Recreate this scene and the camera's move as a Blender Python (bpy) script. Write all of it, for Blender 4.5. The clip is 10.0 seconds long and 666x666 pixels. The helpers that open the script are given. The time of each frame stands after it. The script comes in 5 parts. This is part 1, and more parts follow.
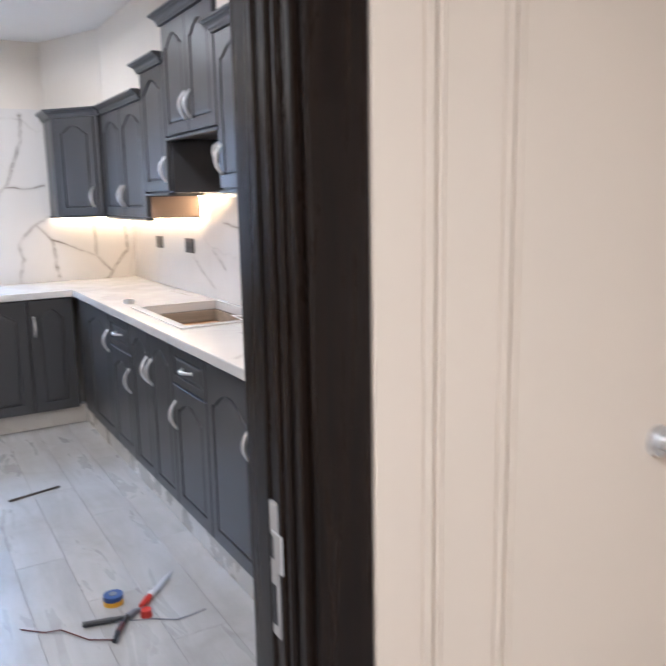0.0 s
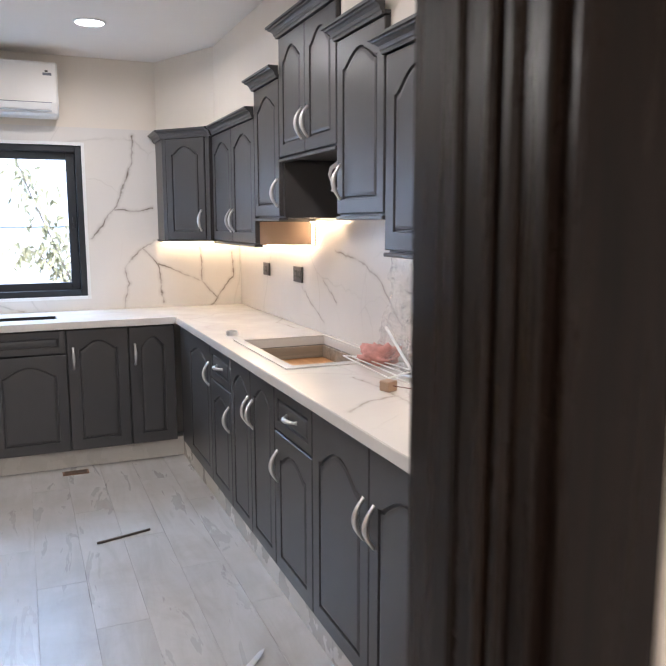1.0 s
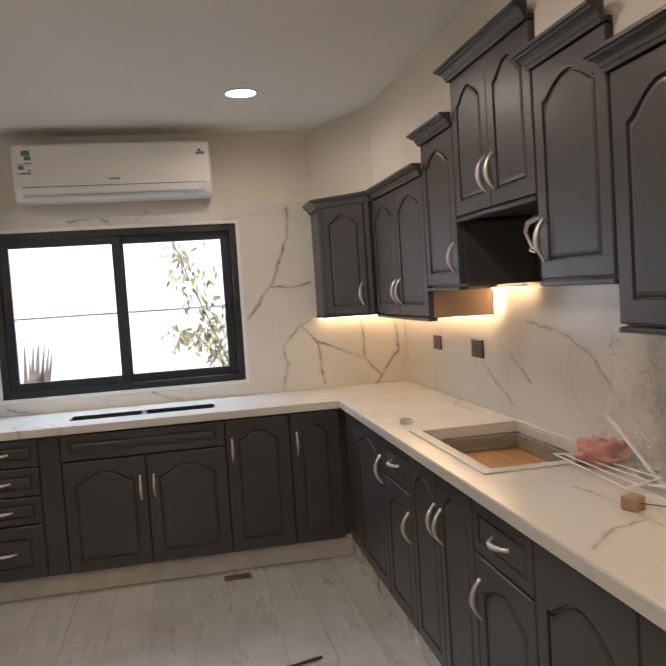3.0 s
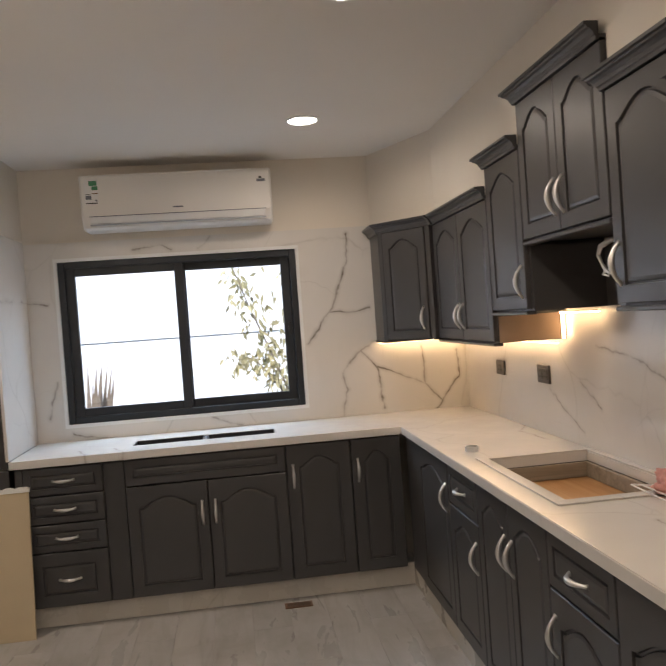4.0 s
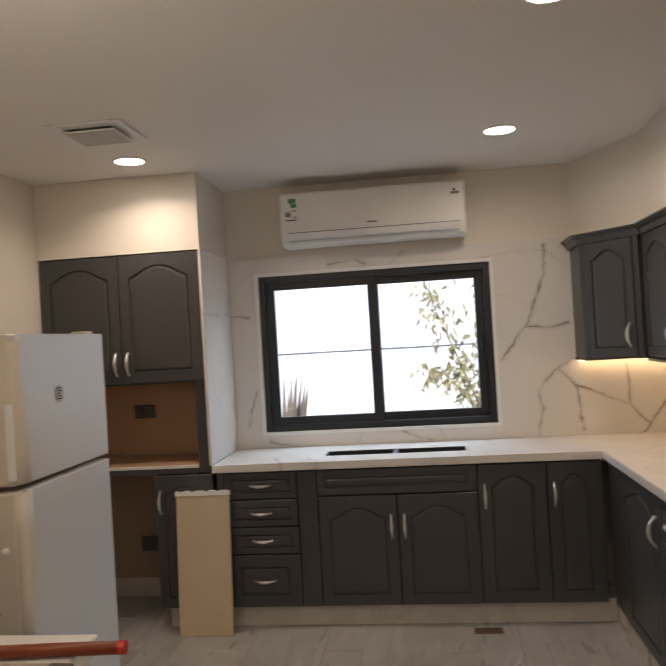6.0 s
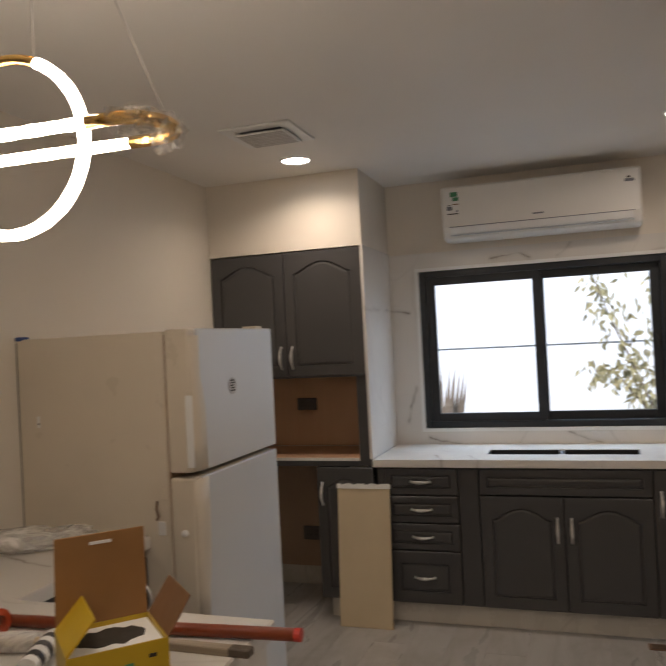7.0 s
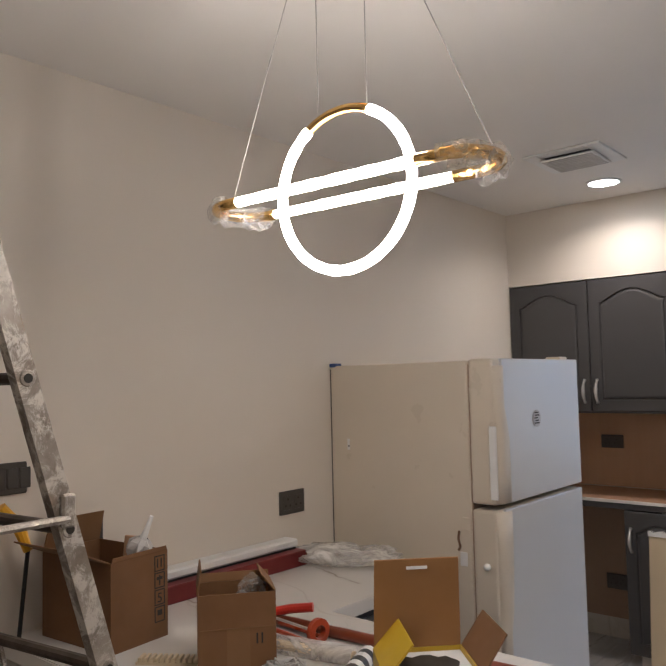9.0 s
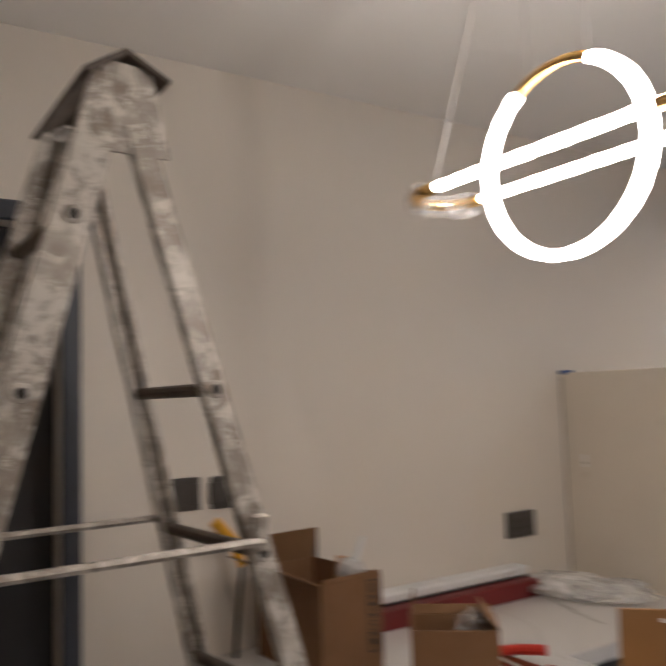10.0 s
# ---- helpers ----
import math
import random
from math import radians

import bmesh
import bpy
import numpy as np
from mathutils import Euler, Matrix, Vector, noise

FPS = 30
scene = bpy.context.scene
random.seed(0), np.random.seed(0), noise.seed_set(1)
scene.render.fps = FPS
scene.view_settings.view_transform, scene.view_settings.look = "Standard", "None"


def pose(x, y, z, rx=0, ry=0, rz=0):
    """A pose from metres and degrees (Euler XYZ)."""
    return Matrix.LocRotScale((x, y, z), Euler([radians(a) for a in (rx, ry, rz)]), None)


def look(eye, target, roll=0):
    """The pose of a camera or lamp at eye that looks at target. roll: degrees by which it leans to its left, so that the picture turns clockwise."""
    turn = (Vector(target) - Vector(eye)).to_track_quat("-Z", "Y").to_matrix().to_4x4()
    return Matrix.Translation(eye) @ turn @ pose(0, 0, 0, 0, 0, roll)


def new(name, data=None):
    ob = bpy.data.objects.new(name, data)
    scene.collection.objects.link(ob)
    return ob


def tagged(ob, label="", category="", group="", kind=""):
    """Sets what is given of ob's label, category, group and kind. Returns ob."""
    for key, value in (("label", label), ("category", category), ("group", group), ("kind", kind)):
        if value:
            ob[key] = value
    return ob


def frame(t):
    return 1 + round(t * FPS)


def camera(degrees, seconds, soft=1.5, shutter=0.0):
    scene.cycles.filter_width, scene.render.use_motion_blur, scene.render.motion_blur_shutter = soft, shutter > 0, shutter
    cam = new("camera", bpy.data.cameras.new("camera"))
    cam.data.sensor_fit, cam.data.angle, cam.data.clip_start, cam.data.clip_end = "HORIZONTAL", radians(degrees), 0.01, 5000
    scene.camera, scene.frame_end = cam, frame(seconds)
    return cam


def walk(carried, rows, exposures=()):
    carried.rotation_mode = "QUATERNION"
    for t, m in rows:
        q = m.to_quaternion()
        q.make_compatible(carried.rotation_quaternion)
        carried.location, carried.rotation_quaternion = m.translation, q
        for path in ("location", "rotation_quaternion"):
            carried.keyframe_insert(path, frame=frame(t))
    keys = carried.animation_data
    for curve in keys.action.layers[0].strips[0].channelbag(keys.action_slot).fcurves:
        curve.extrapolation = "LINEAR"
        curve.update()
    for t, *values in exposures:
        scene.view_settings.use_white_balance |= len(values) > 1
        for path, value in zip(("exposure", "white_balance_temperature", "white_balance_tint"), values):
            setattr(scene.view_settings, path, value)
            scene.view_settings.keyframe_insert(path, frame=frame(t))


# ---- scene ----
cam = camera(48.3, 10.0, 1.5, 0.5)
PATH = [
    (0, (-1.582, -5.607, 1.484), (-0.586, -3.911, 1.119), -1.1),
    (0.5, (-1.498, -5.414, 1.504), (-0.698, -3.611, 1.174), -0.8),
    (1, (-1.468, -5.215, 1.495), (-0.705, -3.39, 1.198), -0.1),
    (1.5, (-1.483, -5.028, 1.504), (-0.67, -3.221, 1.232), -0.6),
    (2, (-1.447, -4.856, 1.515), (-0.743, -2.997, 1.296), -2.3),
    (2.5, (-1.408, -4.736, 1.525), (-0.897, -2.81, 1.362), -3.3),
    (4, (-1.466, -4.642, 1.547), (-1.209, -2.659, 1.502), -4.1),
    (4.5, (-1.453, -4.637, 1.552), (-1.312, -2.642, 1.537), -3.8),
    (5, (-1.454, -4.629, 1.554), (-1.436, -2.629, 1.561), -3.4),
    (5.2, (-1.45, -4.627, 1.558), (-1.475, -2.627, 1.569), -3.3),
    (6.5, (-1.511, -4.589, 1.571), (-1.941, -2.636, 1.592), -3.3),
    (7, (-1.533, -4.596, 1.576), (-2.174, -2.702, 1.6), -2.9),
    (7.5, (-1.564, -4.607, 1.576), (-2.382, -2.782, 1.607), -2.6),
    (8, (-1.591, -4.634, 1.587), (-2.568, -2.89, 1.646), -1.9),
    (8.5, (-1.602, -4.644, 1.598), (-2.744, -3.006, 1.7), -1.5),
    (9, (-1.594, -4.615, 1.583), (-2.89, -3.097, 1.712), -1.3),
    (9.5, (-1.638, -4.525, 1.583), (-2.996, -3.063, 1.722), -1.4),
    (9.7, (-1.668, -4.494, 1.581), (-3.117, -3.115, 1.730), -1.6),
    (10, (-1.708, -4.454, 1.578), (-3.397, -3.398, 1.754), -1.9),
]
walk(cam, [(t, look(eye, target, roll)) for t, eye, target, roll in PATH],
     [(0.0, 2.56, 5050, 11), (0.5, 2.19, 5250, 11.5), (1.0, 2.35, 5400, 12), (1.5, 2.58, 5700, 12), (2.0, 2.0, 6400, 13), (2.5, 1.55, 6450, 13),
      (4.0, 1.5, 6500, 13), (5.2, 1.5, 6700, 13), (7.0, 1.07, 6600, 13), (8.2, 1.25, 6250, 13), (9.0, 1.52, 5700, 13), (10.0, 1.55, 5700, 13)])

# ---- daylight ----
world = bpy.data.worlds.new("sky")
scene.world = world
world.use_nodes = True
wn = world.node_tree.nodes
sky = wn.new("ShaderNodeTexSky")
sky.sky_type, sky.sun_disc = "NISHITA", False
sky.sun_elevation, sky.sun_rotation = radians(52), radians(200)
wn["Background"].inputs["Strength"].default_value = 0.15
world.node_tree.links.new(sky.outputs[0], wn["Background"].inputs["Color"])
sun = new("sun", bpy.data.lights.new("sun", "SUN"))
sun.data.energy, sun.data.angle, sun.data.color = 2.3, radians(0.5), (1.0, 0.97, 0.93)
sun.matrix_world = look((-2.2, -6.0, 8.5), (-1.0, 0.0, 0.0))

CEIL = 2.543
LAMPS = [(-1.060, -0.905), (-2.926, -0.950), (-1.063, -2.39), (-1.06, -3.87)]


def lamp_disk(x, y, z, watts, radius, colour, spread=150):
    ob = new("lamp_light", bpy.data.lights.new("lamp_light", "AREA"))
    ob.data.shape, ob.data.size, ob.data.energy, ob.data.color, ob.data.spread = "DISK", radius * 2, watts, colour, radians(spread)
    ob.matrix_world = pose(x, y, z)
    return ob


for lx, ly in LAMPS:
    lamp_disk(lx, ly, CEIL - 0.012, 2.0, 0.06, (1.0, 0.84, 0.67), 165 if lx > -2 else 145)
# Unseen lamp added behind the camera to light the hall and cream door
lamp_disk(-1.7, -6.3, CEIL - 0.03, 6.3, 0.14, (1.0, 0.90, 0.80))

# Unseen blue lamp added above the window as a stand-in for the sky
sky_fill = new("sky_fill", bpy.data.lights.new("sky_fill", "AREA"))
sky_fill.data.shape, sky_fill.data.size, sky_fill.data.size_y = "RECTANGLE", 2.2, 0.7
sky_fill.data.energy, sky_fill.data.color = 22.0, (0.55, 0.77, 1.0)
sky_fill.matrix_world = pose(-1.78, 0.62, 2.42, -58)


# ---- materials ----
class Nodes:
    """A small wrapper round one node material."""

    def __init__(self, name, colour=(0.5, 0.5, 0.5), rough=0.5, metal=0.0):
        self.mat = bpy.data.materials.new(name)
        self.mat.use_nodes = True
        self.tree = self.mat.node_tree
        self.shader = self.tree.nodes["Principled BSDF"]
        self.set("Base Color", (*colour, 1))
        self.set("Roughness", rough)
        self.set("Metallic", metal)

    def set(self, key, value):
        self.shader.inputs[key].default_value = value

    def node(self, kind, **values):
        n = self.tree.nodes.new(kind)
        for key, value in values.items():
            if key in n.inputs:
                n.inputs[key].default_value = value
        return n

    def link(self, a, b):
        self.tree.links.new(a, b)

    def coords(self, scale=(1, 1, 1), shift=True):
        geo = self.node("ShaderNodeTexCoord")
        mapping = self.node("ShaderNodeMapping")
        mapping.inputs["Scale"].default_value = scale
        self.link(geo.outputs["Object"], mapping.inputs["Vector"])
        if shift:
            info = self.node("ShaderNodeObjectInfo")
            mul = self.node("ShaderNodeMath")
            mul.operation = "MULTIPLY"
            mul.inputs[1].default_value = 37.0
            self.link(info.outputs["Random"], mul.inputs[0])
            comb = self.node("ShaderNodeCombineXYZ")
            for i in range(3):
                self.link(mul.outputs[0], comb.inputs[i])
            self.link(comb.outputs[0], mapping.inputs["Location"])
        return mapping.outputs["Vector"]

    def noise(self, vec, scale, detail=4.0, rough=0.55, distort=0.0):
        n = self.node("ShaderNodeTexNoise", Scale=scale, Detail=detail, Roughness=rough, Distortion=distort)
        self.link(vec, n.inputs["Vector"])
        return n.outputs["Fac"]

    def ramp(self, fac, stops):
        r = self.node("ShaderNodeValToRGB")
        while len(r.color_ramp.elements) < len(stops):
            r.color_ramp.elements.new(0.5)
        for e, (p, c) in zip(r.color_ramp.elements, stops):
            e.position = p
            e.color = (*c, 1) if isinstance(c, tuple) else (c, c, c, 1)
        self.link(fac, r.inputs["Fac"])
        return r.outputs["Color"]

    def mix(self, fac, a, b, blend="MIX"):
        m = self.node("ShaderNodeMix")
        m.data_type, m.blend_type = "RGBA", blend
        for slot, v in ((0, fac), (6, a), (7, b)):
            if isinstance(v, (int, float)):
                m.inputs[slot].default_value = v
            elif isinstance(v, tuple):
                m.inputs[slot].default_value = (*v, 1)
            else:
                self.link(v, m.inputs[slot])
        return m.outputs[2]

    def bump(self, height, strength, distance=0.002):
        b = self.node("ShaderNodeBump")
        b.inputs["Strength"].default_value, b.inputs["Distance"].default_value = strength, distance
        self.link(height, b.inputs["Height"])
        self.link(b.outputs[0], self.shader.inputs["Normal"])

    def colour(self, out):
        self.link(out, self.shader.inputs["Base Color"])

    def rough(self, out):
        self.link(out, self.shader.inputs["Roughness"])


def painted(name, colour, rough, vary=0.06, grain=60.0, bump=0.06, patch=1.4, scuff=0.1):
    n = Nodes(name, colour, rough)
    v = n.coords(shift=False)
    dark, light = tuple(c * (1 - vary) for c in colour), tuple(min(1, c * (1 + vary)) for c in colour)
    n.colour(n.ramp(n.noise(v, patch, 5, 0.6), [(0.3, dark), (0.7, light)]))
    n.rough(n.ramp(n.noise(v, patch * 5, 4), [(0.3, max(0.05, rough - scuff)), (0.7, min(1.0, rough + scuff))]))
    n.bump(n.noise(v, grain, 3), bump)
    return n.mat


def vein_group():
    """Distance from a point to the line from A to B, as a node group."""
    g = bpy.data.node_groups.new("vein_distance", "ShaderNodeTree")
    for name in ("P", "A", "B"):
        g.interface.new_socket(name, in_out="INPUT", socket_type="NodeSocketVector")
    g.interface.new_socket("Distance", in_out="OUTPUT", socket_type="NodeSocketFloat")
    a, b = g.nodes.new("NodeGroupInput"), g.nodes.new("NodeGroupOutput")

    def op(kind, x, y=None):
        n = g.nodes.new("ShaderNodeVectorMath")
        n.operation = kind
        g.links.new(x, n.inputs[0])
        if y is not None:
            g.links.new(y, n.inputs[1])
        return n

    pa, ba = op("SUBTRACT", a.outputs[0], a.outputs[1]), op("SUBTRACT", a.outputs[2], a.outputs[1])
    up, down = op("DOT_PRODUCT", pa.outputs[0], ba.outputs[0]), op("DOT_PRODUCT", ba.outputs[0], ba.outputs[0])
    div = g.nodes.new("ShaderNodeMath")
    div.operation, div.use_clamp = "DIVIDE", True
    g.links.new(up.outputs["Value"], div.inputs[0])
    g.links.new(down.outputs["Value"], div.inputs[1])
    along = op("SCALE", ba.outputs[0])
    g.links.new(div.outputs[0], along.inputs["Scale"])
    gap = op("DISTANCE", pa.outputs[0], along.outputs[0])
    g.links.new(gap.outputs["Value"], b.inputs[0])
    return g


VEIN = vein_group()


def marble(name, base, vein, scale=1.25, rough=0.16, strength=1.0, turn=0.0, lines=(), axes=(0, 2), bold=1.0):
    """White stone: faint veins everywhere and a few bold ones along lines in the plane of two axes."""
    n = Nodes(name, base, rough)
    v = n.coords(shift=False)
    turned = n.node("ShaderNodeMapping")
    turned.inputs["Rotation"].default_value = (0.5 + turn, 0.35 + turn, 0.7 + turn)
    turned.inputs["Scale"].default_value = (1.0, 1.0, 0.72)
    n.link(v, turned.inputs["Vector"])

    def bent(vec, bends):
        for bend_scale, detail, amount in bends:
            bend = n.node("ShaderNodeTexNoise", Scale=bend_scale, Detail=detail, Roughness=0.5)
            n.link(vec, bend.inputs["Vector"])
            add = n.node("ShaderNodeMix")
            add.data_type, add.blend_type = "RGBA", "LINEAR_LIGHT"
            add.inputs[0].default_value = amount
            n.link(vec, add.inputs[6])
            n.link(bend.outputs["Color"], add.inputs[7])
            vec = add.outputs[2]
        return vec

    vec = bent(turned.outputs[0], ((1.1, 1.0, 0.34), (5.0, 3.0, 0.055)))
    parts = []
    for s, core, soft, lo, hi in ((scale, 0.004, 0.013, 0.42, 0.56), (scale * 2.1, 0.0035, 0.010, 0.52, 0.64)):
        vor = n.node("ShaderNodeTexVoronoi", Scale=s)
        vor.feature = "DISTANCE_TO_EDGE"
        n.link(vec, vor.inputs["Vector"])
        line = n.ramp(vor.outputs["Distance"], [(0.0, 0.95), (core, 0.42), (soft * 0.6, 0.12), (soft, 0.0)])
        mask = n.ramp(n.noise(turned.outputs[0], 1.5 * s / scale, 4, 0.6), [(lo, 0.0), (hi, 1.0)])
        parts.append(n.mix(1.0, line, mask, "MULTIPLY"))
    veins = n.mix(0.75, parts[0], parts[1], "ADD")
    cloud = n.ramp(n.noise(vec, 1.3, 5, 0.6), [(0.35, tuple(c * 0.94 for c in base)), (0.65, base)])
    col = n.mix(n.mix(strength, (0.0, 0.0, 0.0), veins), cloud, vein)
    if lines:
        crooked = bent(v, ((6.0, 2.0, 0.020), (24.0, 3.0, 0.012)))
        flat = n.node("ShaderNodeVectorMath")
        flat.operation = "MULTIPLY"
        flat.inputs[1].default_value = tuple(1.0 if k in axes else 0.0 for k in range(3))
        n.link(crooked, flat.inputs[0])

        def place(p):
            q = [0.0, 0.0, 0.0]
            q[axes[0]], q[axes[1]] = p
            return q

        least = None
        for path in lines:
            for p, q in zip(path, path[1:]):
                one = n.node("ShaderNodeGroup")
                one.node_tree = VEIN
                n.link(flat.outputs[0], one.inputs["P"])
                one.inputs["A"].default_value, one.inputs["B"].default_value = place(p), place(q)
                if least is None:
                    least = one.outputs[0]
                else:
                    low = n.node("ShaderNodeMath")
                    low.operation = "MINIMUM"
                    n.link(least, low.inputs[0])
                    n.link(one.outputs[0], low.inputs[1])
                    least = low.outputs[0]
        line = n.ramp(least, [(0.0, 1.0), (0.0025, 0.75), (0.006, 0.22), (0.022, 0.0)])
        patchy = n.ramp(n.noise(v, 7.0, 4, 0.65), [(0.36, 0.18), (0.60, 1.0)])
        col = n.mix(n.mix(bold, (0.0, 0.0, 0.0), n.mix(1.0, line, patchy, "MULTIPLY")), col, vein)
    n.colour(col)
    n.rough(n.ramp(n.noise(v, 6, 4), [(0.3, rough * 0.8), (0.7, rough * 1.5)]))
    return n.mat


VEINS_BACK = [[(-0.74, 2.06), (-0.75, 1.88), (-0.86, 1.6), (-1.03, 1.39)], [(-0.87, 1.58), (-0.75, 1.56), (-0.62, 1.59)],
              [(-0.58, 1.38), (-0.72, 1.3), (-0.82, 1.18), (-0.8, 1.08), (-0.84, 0.92)], [(-0.7, 1.31), (-0.59, 1.2), (-0.57, 0.94)],
              [(-0.59, 1.21), (-0.41, 1.13), (-0.29, 1.08), (-0.19, 0.96), (-0.26, 0.88)], [(-0.3, 1.32), (-0.29, 1.09)],
              [(-0.07, 1.28), (-0.07, 1.12), (-0.19, 0.96)], [(-2.68, 1.75), (-2.57, 1.73)],
              [(-2.55, 1.26), (-2.61, 1.05)], [(-2.48, 0.95), (-2.29, 0.9)], [(-1.65, 0.98), (-1.48, 0.91)],
              [(-2.06, 2.03), (-1.89, 2.06), (-1.82, 2.02)], [(-1.66, 2.02), (-1.58, 2.09)]]
VEINS_RIGHT = [[(-1.76, 1.35), (-2.12, 1.3), (-2.27, 1.24), (-2.45, 1.08)], [(-1.6, 1.19), (-1.78, 1.09)], [(-1.28, 1.13), (-1.62, 0.96)],
               [(-2.97, 1.18), (-3.09, 1.15), (-3.22, 1.14), (-3.47, 1.16)], [(-3.22, 1.14), (-3.24, 1.2), (-3.3, 1.25), (-3.44, 1.26)],
               [(-2.99, 1.06), (-3.12, 1.02), (-3.23, 0.93), (-3.29, 0.91)], [(-3.0, 1.03), (-3.04, 0.93)]]
VEINS_TOP = [[(-0.33, -2.7), (-0.32, -2.98), (-0.33, -3.24), (-0.35, -3.33)], [(-0.1, -3.06), (-0.13, -3.23), (-0.22, -3.59), (-0.18, -3.65)],
             [(0.0, -3.29), (-0.09, -3.46), (-0.22, -3.59)], [(-0.52, -3.53), (-0.4, -3.54), (-0.33, -3.59), (-0.22, -3.59)],
             [(-0.33, -3.61), (-0.45, -3.74), (-0.53, -3.84)], [(0.0, -0.91), (-0.1, -1.1), (-0.08, -1.38)], [(-0.31, -3.02), (-0.45, -3.06), (-0.56, -3.17)],
             [(-2.36, -0.45), (-2.3, -0.62)], [(-2.17, -0.45), (-2.1, -0.62)], [(-3.6, -2.53), (-3.43, -2.56), (-3.2, -2.63)], [(-3.63, -3.08), (-3.48, -3.1)]]


def wood_floor(name):
    n = Nodes(name, (0.6, 0.57, 0.54), 0.3)
    v = n.coords((1, 1, 1))
    stretch = n.node("ShaderNodeMapping")
    stretch.inputs["Scale"].default_value = (4.5, 0.8, 1.0)
    n.link(v, stretch.inputs["Vector"])
    grain = n.noise(stretch.outputs[0], 2.4, 8, 0.62, 0.6)
    blotch = n.noise(v, 3.1, 6, 0.66, 0.5)
    pale = n.ramp(grain, [(0.25, (0.35, 0.335, 0.32)), (0.50, (0.43, 0.42, 0.41)), (0.75, (0.48, 0.472, 0.465))])
    col = n.mix(n.ramp(blotch, [(0.46, 0.0), (0.70, 0.5)]), pale, (0.28, 0.25, 0.22))
    streak = n.node("ShaderNodeMapping")
    streak.inputs["Scale"].default_value = (9.0, 1.5, 1.0)
    n.link(v, streak.inputs["Vector"])
    knot = n.ramp(n.noise(streak.outputs[0], 1.5, 5, 0.6, 0.5), [(0.63, 0.0), (0.76, 0.5)])
    col = n.mix(knot, col, (0.20, 0.175, 0.155))
    info = n.node("ShaderNodeObjectInfo")
    tone = n.ramp(info.outputs["Random"], [(0.0, 0.92), (1.0, 1.0)])
    n.colour(n.mix(1.0, col, tone, "MULTIPLY"))
    n.rough(n.ramp(grain, [(0.3, 0.38), (0.7, 0.24)]))
    n.bump(grain, 0.12, 0.001)
    return n.mat


def wood(name, dark, light, rough=0.4, scale=6.0, axis=2):
    n = Nodes(name, light, rough)
    s = [14.0, 14.0, 14.0]
    s[axis] = 0.8
    v = n.coords(tuple(s))
    g = n.noise(v, scale * 0.35, 7, 0.65, 0.7)
    n.colour(n.ramp(g, [(0.3, dark), (0.7, light)]))
    n.rough(n.ramp(g, [(0.3, rough + 0.08), (0.7, rough - 0.06)]))
    n.bump(g, 0.15, 0.001)
    return n.mat


def plain(name, colour, rough=0.5, metal=0.0, vary=0.08, scale=9.0, bump=0.0, wear=0.07):
    n = Nodes(name, colour, rough, metal)
    v = n.coords()
    n.colour(n.ramp(n.noise(v, scale, 4), [(0.3, tuple(c * (1 - vary) for c in colour)), (0.7, tuple(min(1, c * (1 + vary)) for c in colour))]))
    n.rough(n.ramp(n.noise(v, scale * 3, 4), [(0.3, max(0.03, rough - wear)), (0.7, min(1, rough + wear))]))
    if bump:
        n.bump(n.noise(v, scale * 8, 3), bump)
    return n.mat


def glowing(name, colour, strength):
    n = Nodes(name, (0.9, 0.9, 0.9), 0.4)
    n.set("Emission Color", (*colour, 1))
    n.set("Emission Strength", strength)
    return n.mat


def clear(name, rough=0.0, tint=(1, 1, 1), ior=1.45, alpha=1.0):
    n = Nodes(name, tint, rough)
    n.set("Transmission Weight", 1.0)
    n.set("IOR", ior)
    n.set("Alpha", alpha)
    return n.mat


def film(name, alpha, wrinkle, rough=0.18, bump=0.9):
    """Crinkled thin plastic film, see-through, with crease highlights."""
    n = Nodes(name, (0.85, 0.84, 0.82), rough)
    v = n.coords()
    crease = n.noise(v, wrinkle, 6, 0.7, 1.2)
    n.link(n.ramp(crease, [(0.40, alpha * 0.45), (0.62, min(1.0, alpha * 1.9))]), n.shader.inputs["Alpha"])
    n.bump(crease, bump, 0.02)
    return n.mat


def metal_painted_over(name):
    """Worn aluminium with splashes of old paint."""
    n = Nodes(name, (0.42, 0.42, 0.42), 0.42, 0.7)
    v = n.coords()
    spots = n.ramp(n.noise(v, 19, 8, 0.78, 0.8), [(0.47, 0.0), (0.56, 1.0)])
    dirt = n.ramp(n.noise(v, 5, 6, 0.7), [(0.35, (0.20, 0.165, 0.13)), (0.65, (0.46, 0.42, 0.37))])
    n.colour(n.mix(spots, dirt, (0.58, 0.54, 0.48)))
    n.link(n.ramp(spots, [(0.0, 0.6), (1.0, 0.0)]), n.shader.inputs["Metallic"])
    n.rough(n.ramp(spots, [(0.0, 0.42), (1.0, 0.75)]))
    n.bump(spots, 0.4, 0.001)
    return n.mat


def dark_stain(name):
    """Nearly black stained wood with a thin satin lacquer."""
    mat = wood(name, (0.003, 0.002, 0.0016), (0.018, 0.010, 0.006), 0.28, 8.0)
    mat.node_tree.nodes["Principled BSDF"].inputs["Specular IOR Level"].default_value = 0.24
    return mat


